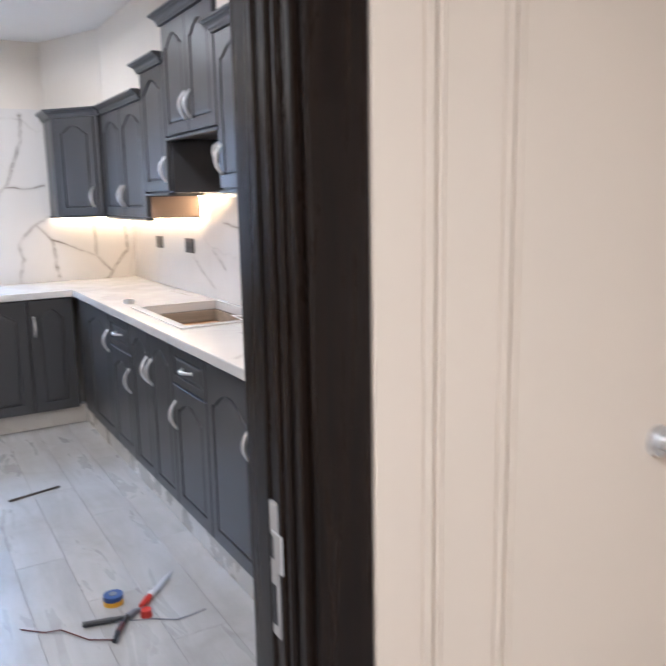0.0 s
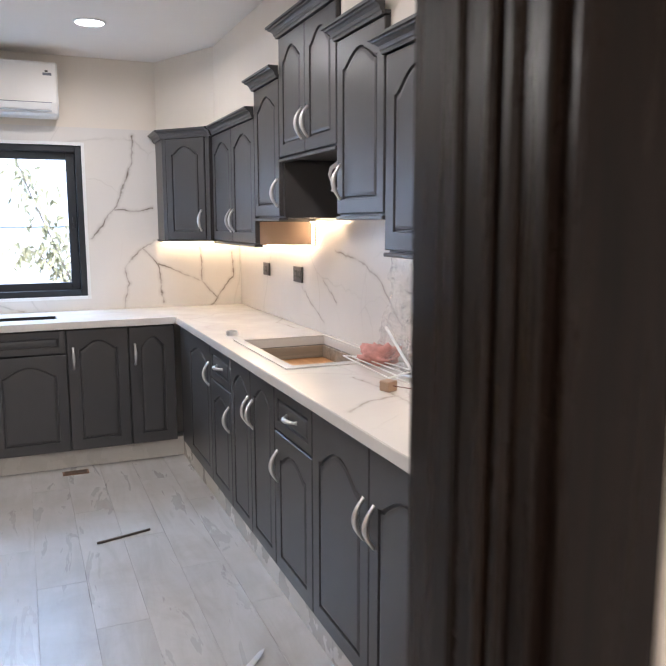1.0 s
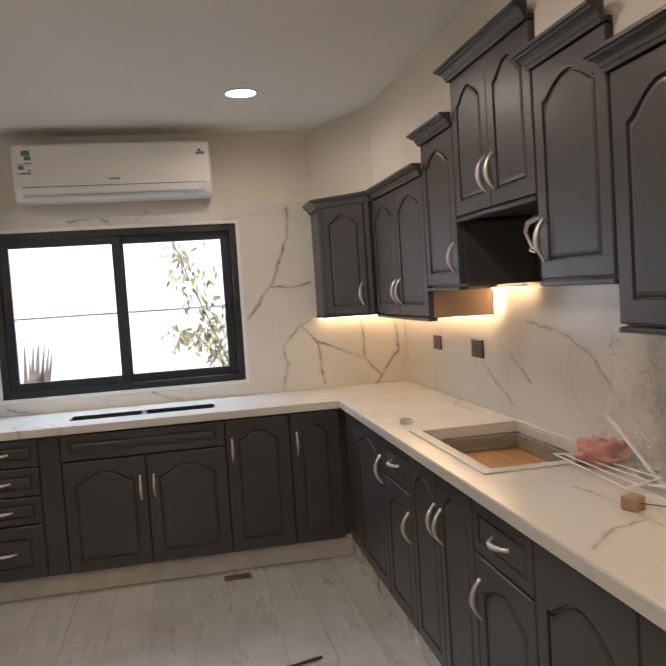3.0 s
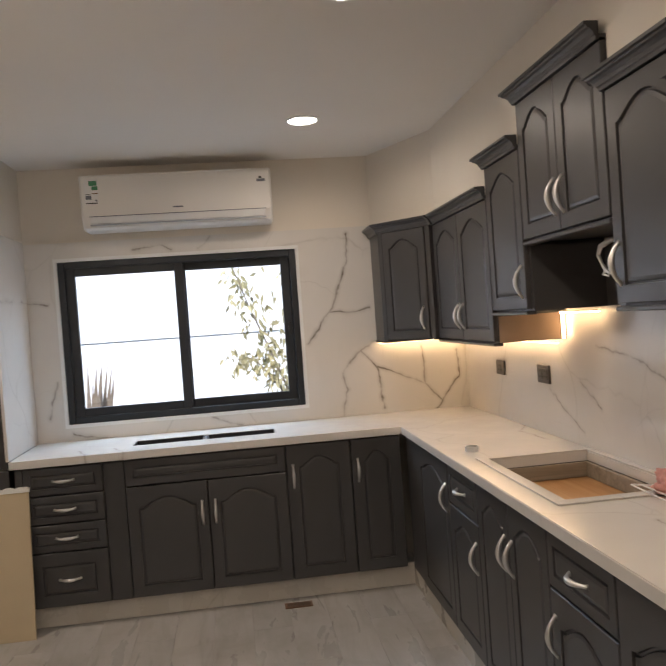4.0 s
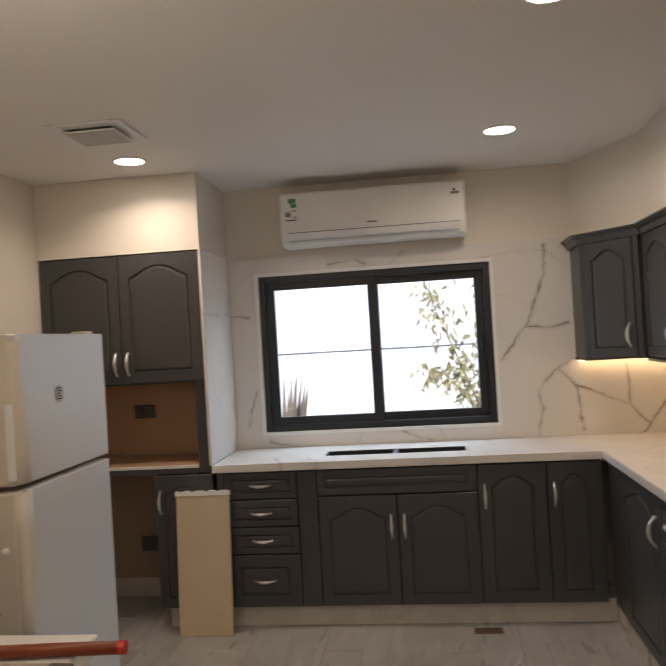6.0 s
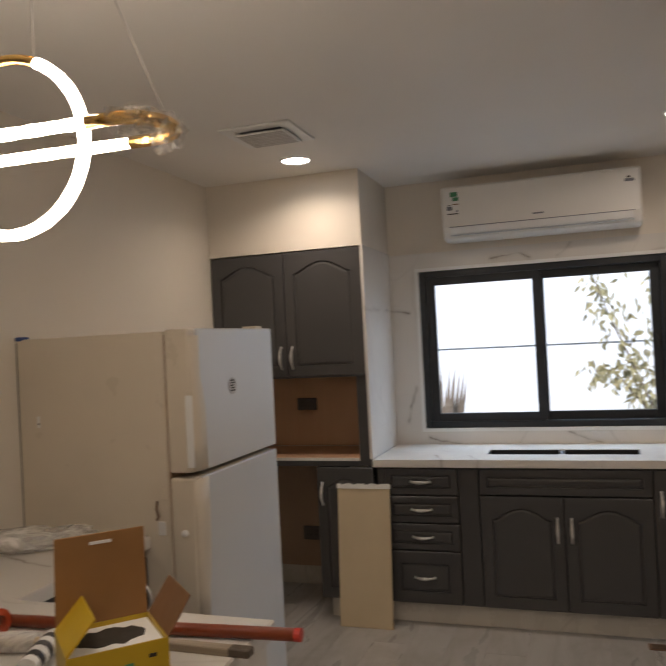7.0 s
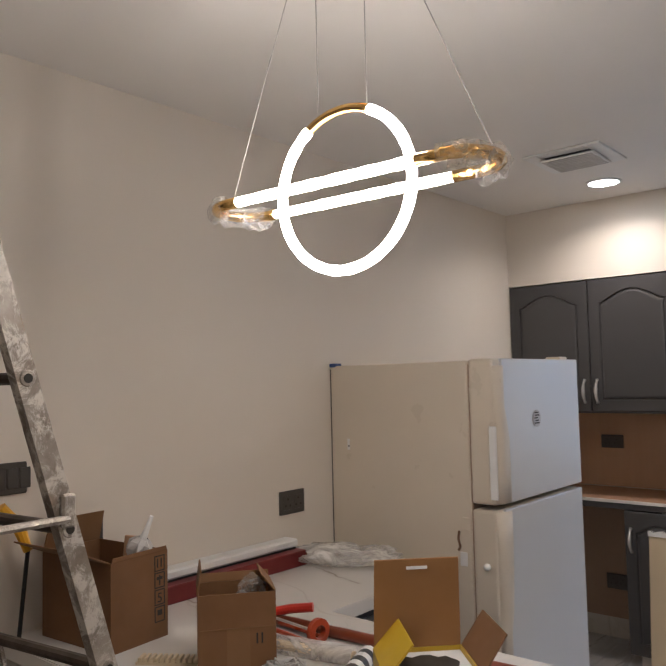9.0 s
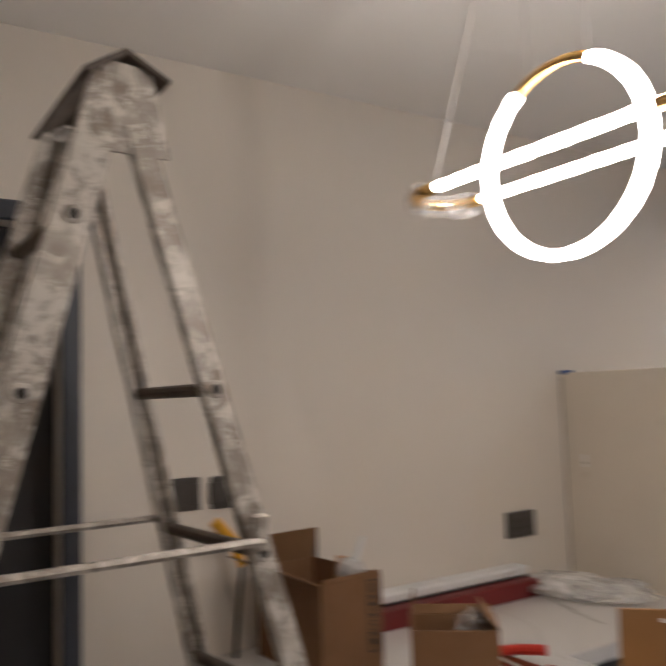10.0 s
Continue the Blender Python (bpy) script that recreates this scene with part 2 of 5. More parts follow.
M = dict(
    plaster=painted("warm_white_wall_paint", (0.72, 0.66, 0.58), 0.55, 0.025, 180, 0.05, 0.9),
    ceiling=painted("white_ceiling_paint", (0.80, 0.77, 0.73), 0.7, 0.02, 160, 0.04, 0.7),
    cabinet=painted("dark_grey_cabinet_paint", (0.057, 0.055, 0.056), 0.36, 0.05, 240, 0.02, 3.0, 0.008),
    inside=plain("dark_cabinet_inside", (0.06, 0.055, 0.055), 0.6),
    marble=marble("white_marble", (0.73, 0.70, 0.665), (0.13, 0.10, 0.075), 1.25, 0.16, 0.22, 0.0, VEINS_BACK, (0, 2)),
    marbleright=marble("white_marble_side", (0.73, 0.70, 0.665), (0.16, 0.13, 0.10), 1.25, 0.16, 0.22, 0.3, VEINS_RIGHT, (1, 2), 0.75),
    worktop=marble("white_marble_worktop", (0.71, 0.685, 0.65), (0.24, 0.20, 0.16), 1.5, 0.14, 0.2, 0.9, VEINS_TOP, (0, 1), 0.75),
    skirting=marble("cream_marble_skirting", (0.60, 0.56, 0.50), (0.22, 0.19, 0.15), 1.1, 0.25, 0.4, 0.4),
    floor=wood_floor("whitewashed_plank"),
    joint=plain("floor_joint", (0.30, 0.28, 0.26), 0.8),
    steel=plain("brushed_nickel", (0.74, 0.73, 0.72), 0.34, 0.85, 0.02, 8, 0, 0.02),
    window=plain("dark_aluminium", (0.030, 0.034, 0.040), 0.38, 0.3),
    white=plain("white_plastic", (0.78, 0.76, 0.73), 0.32, 0, 0.02, 3, 0, 0.02),
    trim=plain("white_trim_paint", (0.78, 0.78, 0.77), 0.5, 0, 0.03),
    silver=plain("silver_plastic", (0.50, 0.51, 0.53), 0.35, 0.2, 0.03, 4, 0, 0.02),
    dark=plain("black_plastic", (0.02, 0.02, 0.022), 0.4),
    socket=plain("dark_grey_socket", (0.075, 0.068, 0.062), 0.35, 0.2),
    brown=wood("orange_brown_board", (0.49, 0.29, 0.17), (0.53, 0.32, 0.19), 0.5, 3.0),
    walnut=wood("dark_brown_board", (0.13, 0.065, 0.035), (0.18, 0.095, 0.05), 0.5, 3.0),
    skin=plain("beige_brown_board", (0.36, 0.25, 0.175), 0.6, 0, 0.05, 3),
    oak=wood("orange_board", (0.40, 0.21, 0.085), (0.52, 0.30, 0.14), 0.5, 3.0, 1),
    rawwood=wood("raw_plywood", (0.20, 0.16, 0.12), (0.36, 0.30, 0.23), 0.6, 6.0, 0),
    jamb=dark_stain("dark_stained_door_wood"),
    cream=painted("cream_door_paint", (0.70, 0.59, 0.46), 0.42, 0.03, 90, 0.06, 0.8),
    fridge=plain("cream_fridge_enamel", (0.66, 0.59, 0.49), 0.34, 0, 0.03, 2.5),
    fridgefront=plain("pale_grey_fridge_door", (0.62, 0.625, 0.63), 0.30, 0.0, 0.015, 1.5, 0, 0.015),
    board=painted("beige_board", (0.60, 0.49, 0.33), 0.5, 0.05, 50, 0.06, 3.0),
    carton=plain("brown_cardboard", (0.18, 0.088, 0.036), 0.8, 0, 0.1, 6, 0.1),
    cartonin=plain("brown_cardboard_inside", (0.21, 0.11, 0.048), 0.85, 0, 0.08, 6, 0.1),
    lidcard=plain("tan_card_lid", (0.31, 0.155, 0.052), 0.7, 0, 0.1, 6, 0.08),
    yellow=plain("yellow_printed_card", (0.50, 0.33, 0.015), 0.45, 0, 0.07, 5),
    red=plain("dark_red_carton", (0.15, 0.012, 0.012), 0.5, 0, 0.12, 6),
    orange=plain("orange_red_enamel", (0.34, 0.045, 0.012), 0.32, 0, 0.12, 12),
    redbrown=plain("red_brown_plastic", (0.21, 0.042, 0.014), 0.35, 0, 0.15, 12),
    pink=plain("pink_rag", (0.60, 0.30, 0.27), 0.9, 0, 0.2, 20, 0.3),
    gold=plain("polished_gold", (0.78, 0.50, 0.17), 0.18, 1.0, 0.06, 20),
    lamp=glowing("pendant_glow", (1.0, 0.86, 0.69), 13.0),
    spot=glowing("downlight_glow", (1.0, 0.93, 0.84), 9.0),
    strip=glowing("strip_glow", (1.0, 0.66, 0.34), 9.0),
    ladder=metal_painted_over("worn_aluminium"),
    ladderdark=plain("dirty_dark_rung", (0.085, 0.065, 0.05), 0.6, 0.2, 0.35, 18, 0.3),
    glass=clear("window_glass"),
    film=film("clear_film", 0.22, 9.0),
    wrap=film("milky_wrap", 0.20, 26.0, 0.10, 1.0),
    sheet=film("crinkled_sheet", 0.18, 10.0, 0.07, 0.6),
    bag=film("milky_bag", 0.42, 6.0, 0.4, 0.25),
    # white wall tinted blue; the tint stands in for cool daylight bounce
    outwall=painted("white_garden_wall_blue_tint", (0.72, 0.765, 0.82), 0.85, 0.05, 30, 0.25, 1.2),
    ground=painted("pale_ground", (0.42, 0.38, 0.32), 0.9, 0.1, 20, 0.3),
    leaf=plain("olive_leaf", (0.28, 0.25, 0.13), 0.5, 0, 0.4, 3),
    bark=plain("grey_bark", (0.16, 0.13, 0.10), 0.9, 0, 0.2, 12),
    ink=plain("black_ink", (0.03, 0.025, 0.02), 0.7),
    green=plain("green_print", (0.06, 0.24, 0.12), 0.5),
    greyprint=plain("grey_print", (0.17, 0.18, 0.21), 0.5),
    yellowplastic=plain("yellow_plastic", (0.70, 0.36, 0.015), 0.4),
    redplastic=plain("red_plastic", (0.50, 0.035, 0.02), 0.35),
    blue=plain("blue_tape", (0.03, 0.07, 0.22), 0.4),
    copper=plain("reddish_wire", (0.11, 0.038, 0.03), 0.5),
    cable=plain("grey_cable", (0.46, 0.44, 0.42), 0.5),
    navy=plain("dark_navy_paint", (0.04, 0.045, 0.058), 0.4),
)


# ---- mesh helpers ----
def part(name, bm, material, parent=None, label="", smooth=False):
    mesh = bpy.data.meshes.new(name)
    bmesh.ops.recalc_face_normals(bm, faces=bm.faces)
    bm.to_mesh(mesh)
    bm.free()
    mesh.materials.append(material)
    if smooth:
        for p in mesh.polygons:
            p.use_smooth = True
    ob = new(name, mesh)
    if parent:
        ob.parent = parent
    if label:
        ob["label"] = label
    return ob


def box(x0, x1, y0, y1, z0, z1, bevel=0.0, bm=None, seg=1):
    one = bmesh.new()
    bmesh.ops.create_cube(one, size=1)
    for v in one.verts:
        v.co = ((x0 + x1) / 2 + v.co.x * abs(x1 - x0), (y0 + y1) / 2 + v.co.y * abs(y1 - y0), (z0 + z1) / 2 + v.co.z * abs(z1 - z0))
    if bevel:
        bmesh.ops.bevel(one, geom=one.edges[:], offset=bevel, segments=seg, affect="EDGES", profile=0.5)
    return join(bm, one)


def join(bm, one):
    if bm is None:
        return one
    mesh = bpy.data.meshes.new("scratch")
    one.to_mesh(mesh)
    one.free()
    bm.from_mesh(mesh)
    bpy.data.meshes.remove(mesh)
    return bm


def tube(points, radius, sides=8, bm=None, closed=False, flat=1.0):
    """A round bar along points; radius is one number or one for each point."""
    bm = bm or bmesh.new()
    pts = [Vector(p) for p in points]
    n = len(pts)
    radii = radius if isinstance(radius, (list, tuple)) else [radius] * n
    rings, up = [], None
    for i, p in enumerate(pts):
        a = pts[(i - 1) % n] if closed or i else p
        b = pts[(i + 1) % n] if closed or i < n - 1 else p
        d = (b - a).normalized()
        if up is None:
            up = Vector((0, 0, 1)) if abs(d.z) < 0.9 else Vector((1, 0, 0))
        side = d.cross(up).normalized()
        up = side.cross(d).normalized()
        rings.append([bm.verts.new(p + radii[i] * (math.cos(k * math.tau / sides) * side + flat * math.sin(k * math.tau / sides) * up)) for k in range(sides)])
    for i in range(n if closed else n - 1):
        a, b = rings[i], rings[(i + 1) % n]
        for k in range(sides):
            bm.faces.new((a[k], a[(k + 1) % sides], b[(k + 1) % sides], b[k]))
    if not closed:
        bm.faces.new(rings[0])
        bm.faces.new(rings[-1][::-1])
    return bm


def disk(x, y, z, r, h, sides=32, bm=None, r2=None):
    one = bmesh.new()
    bmesh.ops.create_cone(one, cap_ends=True, segments=sides, radius1=r, radius2=r if r2 is None else r2, depth=h, matrix=Matrix.Translation((x, y, z)))
    return join(bm, one)


def thing(name, m=None, label="", category="", group="", kind=""):
    ob = new(name)
    ob.empty_display_size = 0.1
    if m is not None:
        ob.matrix_world = m
    return tagged(ob, label, category, group, kind)


def structure(name, bm, material, label, category):
    return tagged(part(name, bm, material), label, category, kind="structure")


def prism(outline, depth, bm=None, bevel=0.0):
    """An outline in local x, z, pushed back from y = 0 to y = depth."""
    one = bmesh.new()
    front = [one.verts.new((x, 0, z)) for x, z in outline]
    face = one.faces.new(front)
    out = bmesh.ops.extrude_face_region(one, geom=[face])
    for v in out["geom"]:
        if isinstance(v, bmesh.types.BMVert):
            v.co.y += depth
    if bevel:
        bmesh.ops.bevel(one, geom=one.edges[:], offset=bevel, segments=1, affect="EDGES")
    return join(bm, one)


def sheet(xs, ys, keep, z0, z1, bevel=0.003):
    """A slab out of the cells of a plan grid that keep(x, y) accepts."""
    bm = bmesh.new()
    at = {}

    def vert(i, j, z):
        key = (i, j, z)
        if key not in at:
            at[key] = bm.verts.new((xs[i], ys[j], z))
        return at[key]

    on = {(i, j) for i in range(len(xs) - 1) for j in range(len(ys) - 1) if keep((xs[i] + xs[i + 1]) / 2, (ys[j] + ys[j + 1]) / 2)}
    for i, j in on:
        bm.faces.new([vert(i, j, z1), vert(i + 1, j, z1), vert(i + 1, j + 1, z1), vert(i, j + 1, z1)])
        bm.faces.new([vert(i, j, z0), vert(i, j + 1, z0), vert(i + 1, j + 1, z0), vert(i + 1, j, z0)])
        for (di, dj), (a, b) in {(0, -1): ((0, 0), (1, 0)), (1, 0): ((1, 0), (1, 1)), (0, 1): ((1, 1), (0, 1)), (-1, 0): ((0, 1), (0, 0))}.items():
            if (i + di, j + dj) not in on:
                bm.faces.new([vert(i + a[0], j + a[1], z0), vert(i + b[0], j + b[1], z0), vert(i + b[0], j + b[1], z1), vert(i + a[0], j + a[1], z1)])
    bmesh.ops.recalc_face_normals(bm, faces=bm.faces)
    sharp = [e for e in bm.edges if len(e.link_faces) == 2 and e.calc_face_angle() > 0.5]
    bmesh.ops.bevel(bm, geom=sharp, offset=bevel, segments=2, affect="EDGES")
    return bm


# ---- the room's shell ----
BACK, RIGHT, LEFT, FRONT, HALL = 0.0, 0.0, -3.645, -4.737, -4.87
WX0, WX1, WZ0, WZ1 = -2.509, -1.062, 1.000, 1.991
DX0, DX1, DTOP = -2.20, -1.205, 2.12

w = box(LEFT - 0.15, WX0, 0, 0.2, 0, CEIL)
box(WX1, 0.15, 0, 0.2, 0, CEIL, bm=w)
box(WX0, WX1, 0, 0.2, 0, WZ0, bm=w)
box(WX0, WX1, 0, 0.2, WZ1, CEIL, bm=w)
structure("wall_back", w, M["plaster"], "cream painted wall with a window above the worktop", "wall")
structure("wall_right", box(0, 0.15, HALL, 0, 0, CEIL), M["plaster"], "cream painted wall behind the wall cabinets", "wall")
LD0, LD1 = -4.66, -4.045
w = box(LEFT - 0.15, LEFT, LD1, 0, 0, CEIL)
box(LEFT - 0.15, LEFT, HALL, LD0, 0, CEIL, bm=w)
box(LEFT - 0.15, LEFT, LD0, LD1, 2.05, CEIL, bm=w)
structure("wall_left", w, M["plaster"], "plain cream painted wall with sockets", "wall")
w = box(LEFT, DX0 - 0.03, HALL, FRONT, 0, CEIL)
box(DX1 + 0.03, 0, HALL, FRONT, 0, CEIL, bm=w)
box(DX0 - 0.03, DX1 + 0.03, HALL, FRONT, DTOP + 0.03, CEIL, bm=w)
structure("wall_front", w, M["plaster"], "cream painted wall round the kitchen doorway", "wall")
structure("ceiling", box(LEFT - 0.15, 0.15, -7.6, 0.2, CEIL, CEIL + 0.12), M["ceiling"], "matt white painted ceiling", "ceiling")
structure("soffit", box(LEFT, -2.693, -0.600, 0, 2.112, CEIL), M["plaster"], "cream plaster box above the tall cabinet", "soffit")
w = bmesh.new()
foot = [(-0.577, 0), (-0.325, -0.600), (-0.0, -0.600), (0, 0)]
low, high = [w.verts.new((x, y, 2.03)) for x, y in foot], [w.verts.new((x, y, CEIL)) for x, y in foot]
w.faces.new(low), w.faces.new(high)
for i in range(4):
    w.faces.new([low[i], low[(i + 1) % 4], high[(i + 1) % 4], high[i]])
structure("corner_casing", w, M["plaster"], "slanting cream plaster casing in the corner above the cabinets", "column")
# boxed-in plaster above the wall cabinets, nearly flush with their fronts
w = bmesh.new()
for y0, y1, z0 in ((-0.600, -1.496, 2.032), (-1.496, -1.890, 2.159), (-1.890, -2.565, 2.325), (-2.565, -2.970, 2.171), (-2.970, FRONT, 2.046)):
    box(-0.325, 0.0, y1, y0, z0, CEIL, bm=w)
structure("bulkhead", w, M["plaster"], "cream plaster boxing between the wall cabinets and the ceiling", "bulkhead")
# hall behind the doorway; these unseen walls are added to close it
w = box(-3.0, -2.85, -7.6, HALL, 0, CEIL)
structure("wall_hall_left", w, M["plaster"], "unseen cream painted hall wall, added to close the hall", "wall")
structure("wall_hall_right", box(0.0, 0.15, -7.6, HALL, 0, CEIL), M["plaster"], "unseen cream painted hall wall, added to close the hall", "wall")
structure("wall_hall_back", box(-3.0, 0.15, -7.75, -7.6, 0, CEIL), M["plaster"], "unseen cream painted hall wall, added to close the hall", "wall")
structure("floor", box(LEFT - 0.15, 0.15, -7.6, 0.2, -0.12, -0.004), M["joint"], "pale wood-look plank floor with grey streaks", "floor")

# marble cladding of the walls
cladding = thing("splashback_back", None, "white marble cladding with brown veins round the window", "splashback", kind="structure")
for x0, x1, z0, z1 in ((-2.687, WX0 - 0.014, 0.9, 2.10), (WX1 + 0.014, -0.012, 0.9, 2.10), (WX0 - 0.014, WX1 + 0.014, 0.9, WZ0 - 0.014), (WX0 - 0.014, WX1 + 0.014, WZ1 + 0.014, 2.10)):
    part("slab", box(x0, x1, -0.012, 0, z0, z1), M["marble"], cladding)
structure("splashback_right", box(-0.012, 0, FRONT, -0.0, 0.9, 1.60), M["marbleright"], "white marble cladding with brown veins under the wall cabinets", "splashback")


# ---- window ----
def window():
    win = thing("window_1", Matrix.Translation(((WX0 + WX1) / 2, 0, WZ0)), "dark aluminium sliding window with two clear panes", "window", kind="structure")
    inv = win.matrix_world.inverted()

    def add(name, bm, mat, parent=win, label=""):
        bm.transform(inv)
        return part(name, bm, mat, parent, label)

    t = box(WX0 - 0.014, WX0 + 0.006, -0.018, 0.2, WZ0 - 0.014, WZ1 + 0.014, 0.001)
    box(WX1 - 0.006, WX1 + 0.014, -0.018, 0.2, WZ0 - 0.014, WZ1 + 0.014, 0.001, t)
    box(WX0 + 0.006, WX1 - 0.006, -0.018, 0.2, WZ1 - 0.006, WZ1 + 0.014, bm=t)
    box(WX0 + 0.006, WX1 - 0.006, -0.018, 0.2, WZ0 - 0.014, WZ0 + 0.006, bm=t)
    add("trim", t, M["trim"], label="thin white edge trim")
    a0, a1, b0, b1, f = WX0 + 0.006, WX1 - 0.006, WZ0 + 0.006, WZ1 - 0.006, 0.040
    t = box(a0, a0 + f, 0.0, 0.09, b0, b1, 0.003)
    box(a1 - f, a1, 0.0, 0.09, b0, b1, 0.003, t)
    box(a0 + f, a1 - f, 0.0, 0.09, b1 - f, b1, 0.003, t)
    box(a0 + f, a1 - f, 0.0, 0.09, b0, b0 + f, 0.003, t)
    add("window_frame", t, M["window"])
    mid = (a0 + a1) / 2
    for x0, x1, y, extra in ((a0 + f, mid + 0.022, 0.018, 0), (mid - 0.022, a1 - f, 0.052, 0)):
        s = 0.055
        z0, z1 = b0 + f - 0.006, b1 - f + 0.006
        t = box(x0, x0 + s, y, y + 0.03, z0, z1, 0.003)
        box(x1 - s, x1, y, y + 0.03, z0, z1, 0.003, t)
        box(x0 + s, x1 - s, y, y + 0.03, z1 - s, z1, 0.003, t)
        box(x0 + s, x1 - s, y, y + 0.03, z0, z0 + s, 0.003, t)
        sash = add("sash", t, M["window"])
        pane = add("pane", box(x0 + s - 0.004, x1 - s + 0.004, y + 0.012, y + 0.017, z0 + s - 0.004, z1 - s + 0.004), M["glass"], sash, "clear glass pane")
        pane.visible_shadow = False
    add("latch", box(a1 - f - 0.03, a1 - f - 0.014, 0.036, 0.052, 1.45, 1.53, 0.003), M["dark"])


window()


# ---- outside ----
structure("ground", box(-60, 60, 0.2, 120, -0.30, -0.25), M["ground"], "pale bare ground outside the window", "ground")
gw = box(-9, 7, 2.6, 2.8, -0.25, 1.438)
box(-9, 7, 2.66, 2.8, 1.438, 1.454, bm=gw)
box(-9, 7, 2.6, 2.8, 1.454, 2.48, bm=gw)
structure("garden_wall", gw, M["outwall"], "sunlit white rendered garden wall with a joint line", "wall")


# ---- doorway ----
def doorway():
    d = thing("door_1", Matrix.Translation((DX1, -4.72, 0)), "dark stained wooden door frame with a metal strike plate", "door frame", kind="structure")
    inv = d.matrix_world.inverted()

    def add(name, bm, mat, label="", parent=d):
        bm.transform(inv)
        return part(name, bm, mat, parent, label)

    for side, x in ((1, DX1), (-1, DX0)):
        s = side
        jb = box(x, x + s * 0.03, -4.795, -4.733, 0, DTOP, 0.003)
        box(x + s * 0.004, x + s * 0.03, -4.82, -4.795, 0, DTOP, 0.002, jb)
        box(x - s * 0.001, x + s * 0.03, -4.831, -4.82, 0, DTOP, 0.003, jb)
        box(x + s * 0.006, x + s * 0.03, -4.836, -4.831, 0, DTOP, 0.002, jb)
        box(x + s * 0.002, x + s * 0.03, -4.850, -4.836, 0, DTOP, 0.004, jb)
        box(x + s * 0.008, x + s * 0.03, -4.872, -4.850, 0, DTOP, 0.002, jb)
        add("jamb", jb, M["jamb"])
        add("casing", box(x + s * 0.018, x + s * 0.100, -4.888, -4.870, 0, DTOP + 0.08, 0.004), M["jamb"])
        add("casing", box(x + s * 0.012, x + s * 0.095, -4.738, -4.723, 0, DTOP + 0.08, 0.003), M["jamb"])
    add("head", box(DX0, DX1, -4.872, -4.733, DTOP, DTOP + 0.03, 0.002), M["jamb"])
    add("casing", box(DX0 - 0.018, DX1 + 0.018, -4.888, -4.870, DTOP + 0.015, DTOP + 0.08, 0.004), M["jamb"])
    st = box(DX1 - 0.001, DX1 + 0.008, -4.818, -4.797, 0.920, 1.105, 0.001)
    box(DX1 - 0.003, DX1 + 0.008, -4.830, -4.806, 1.015, 1.068, 0.001, st)
    plate = add("strike_plate", st, M["cable"], "dull metal strike plate")
    for z, high in ((0.938, 0.055), (1.030, 0.032)):
        add("keep", box(DX1 - 0.0035, DX1 + 0.002, -4.812, -4.802, z, z + high, 0.001), M["dark"], parent=plate)


doorway()


def hall_door():
    d = thing("door_2", Matrix.Translation((-1.082, HALL, 0)), "cream painted panelled hall door, closed", "door", kind="structure")
    leaf = part("leaf", box(-0.024, 0.82, -0.022, 0.0, 0, 2.2, 0.002), M["cream"], d)
    for x in (0.047, 0.172, 0.640):
        bead = box(x, x + 0.016, -0.026, -0.022, 0.14, 2.06, 0.003, seg=3)
        box(x + 0.018, x + 0.030, -0.028, -0.022, 0.14, 2.06, 0.005, bead, 3)
        part("moulding", bead, M["cream"], leaf)
    lever = tube([(0.515, -0.022, 1.09), (0.515, -0.058, 1.09), (0.53, -0.068, 1.085), (0.57, -0.070, 1.07), (0.62, -0.068, 1.062)], [0.012, 0.014, 0.017, 0.016, 0.013], 12)
    part("door_handle", lever, M["steel"], d, "rounded metal door handle")
    rose = bmesh.new()
    bmesh.ops.create_cone(rose, cap_ends=True, segments=24, radius1=0.027, radius2=0.024, depth=0.01, matrix=Matrix.Translation((0.515, -0.027, 1.09)) @ Matrix.Rotation(radians(90), 4, "X"))
    part("rose", rose, M["steel"], d)


hall_door()


def side_door():
    d = thing("door_3", Matrix.Translation((LEFT, (LD0 + LD1) / 2, 0)), "side doorway in a dark frame, filled by a black leaf", "door", kind="structure")
    half = (LD1 - LD0) / 2
    c = box(0.0, 0.018, half - 0.005, half + 0.042, 0, 2.05 + 0.04, 0.004)
    part("casing", c, M["navy"], d)
    part("casing", box(0.0, 0.018, -half - 0.055, -half + 0.005, 0, 2.05 + 0.04, 0.004), M["navy"], d)
    part("casing", box(0.0, 0.018, -half + 0.005, half - 0.005, 2.04, 2.09, 0.004), M["navy"], d)
    # Black leaf added to fill the opening
    part("leaf", box(-0.14, -0.09, -half, half, 0, 2.045, 0.003), M["dark"], d)


side_door()


# ---- cabinet parts; fronts lie in local x, z and face local -y ----
def arch_loop(w, h, rail, rise, inset, steps=14, head=0.0):
    """The cathedral-arched outline of a door's panel, from the lower left."""
    x0, x1, z0 = rail + inset, w - rail - inset, rail + inset
    shoulder = h - rail - rise - inset - head
    loop = [(x0, z0), (x1, z0)]
    for i in range(steps + 1):
        u = 1 - i / steps
        bow = (0.5 - 0.5 * math.cos(math.tau * min(1.0, max(0.0, (u - 0.04) / 0.92)))) ** 0.55 if 0.04 < u < 0.96 else 0.0
        loop.append((x0 + u * (x1 - x0), shoulder + rise * bow))
    return loop


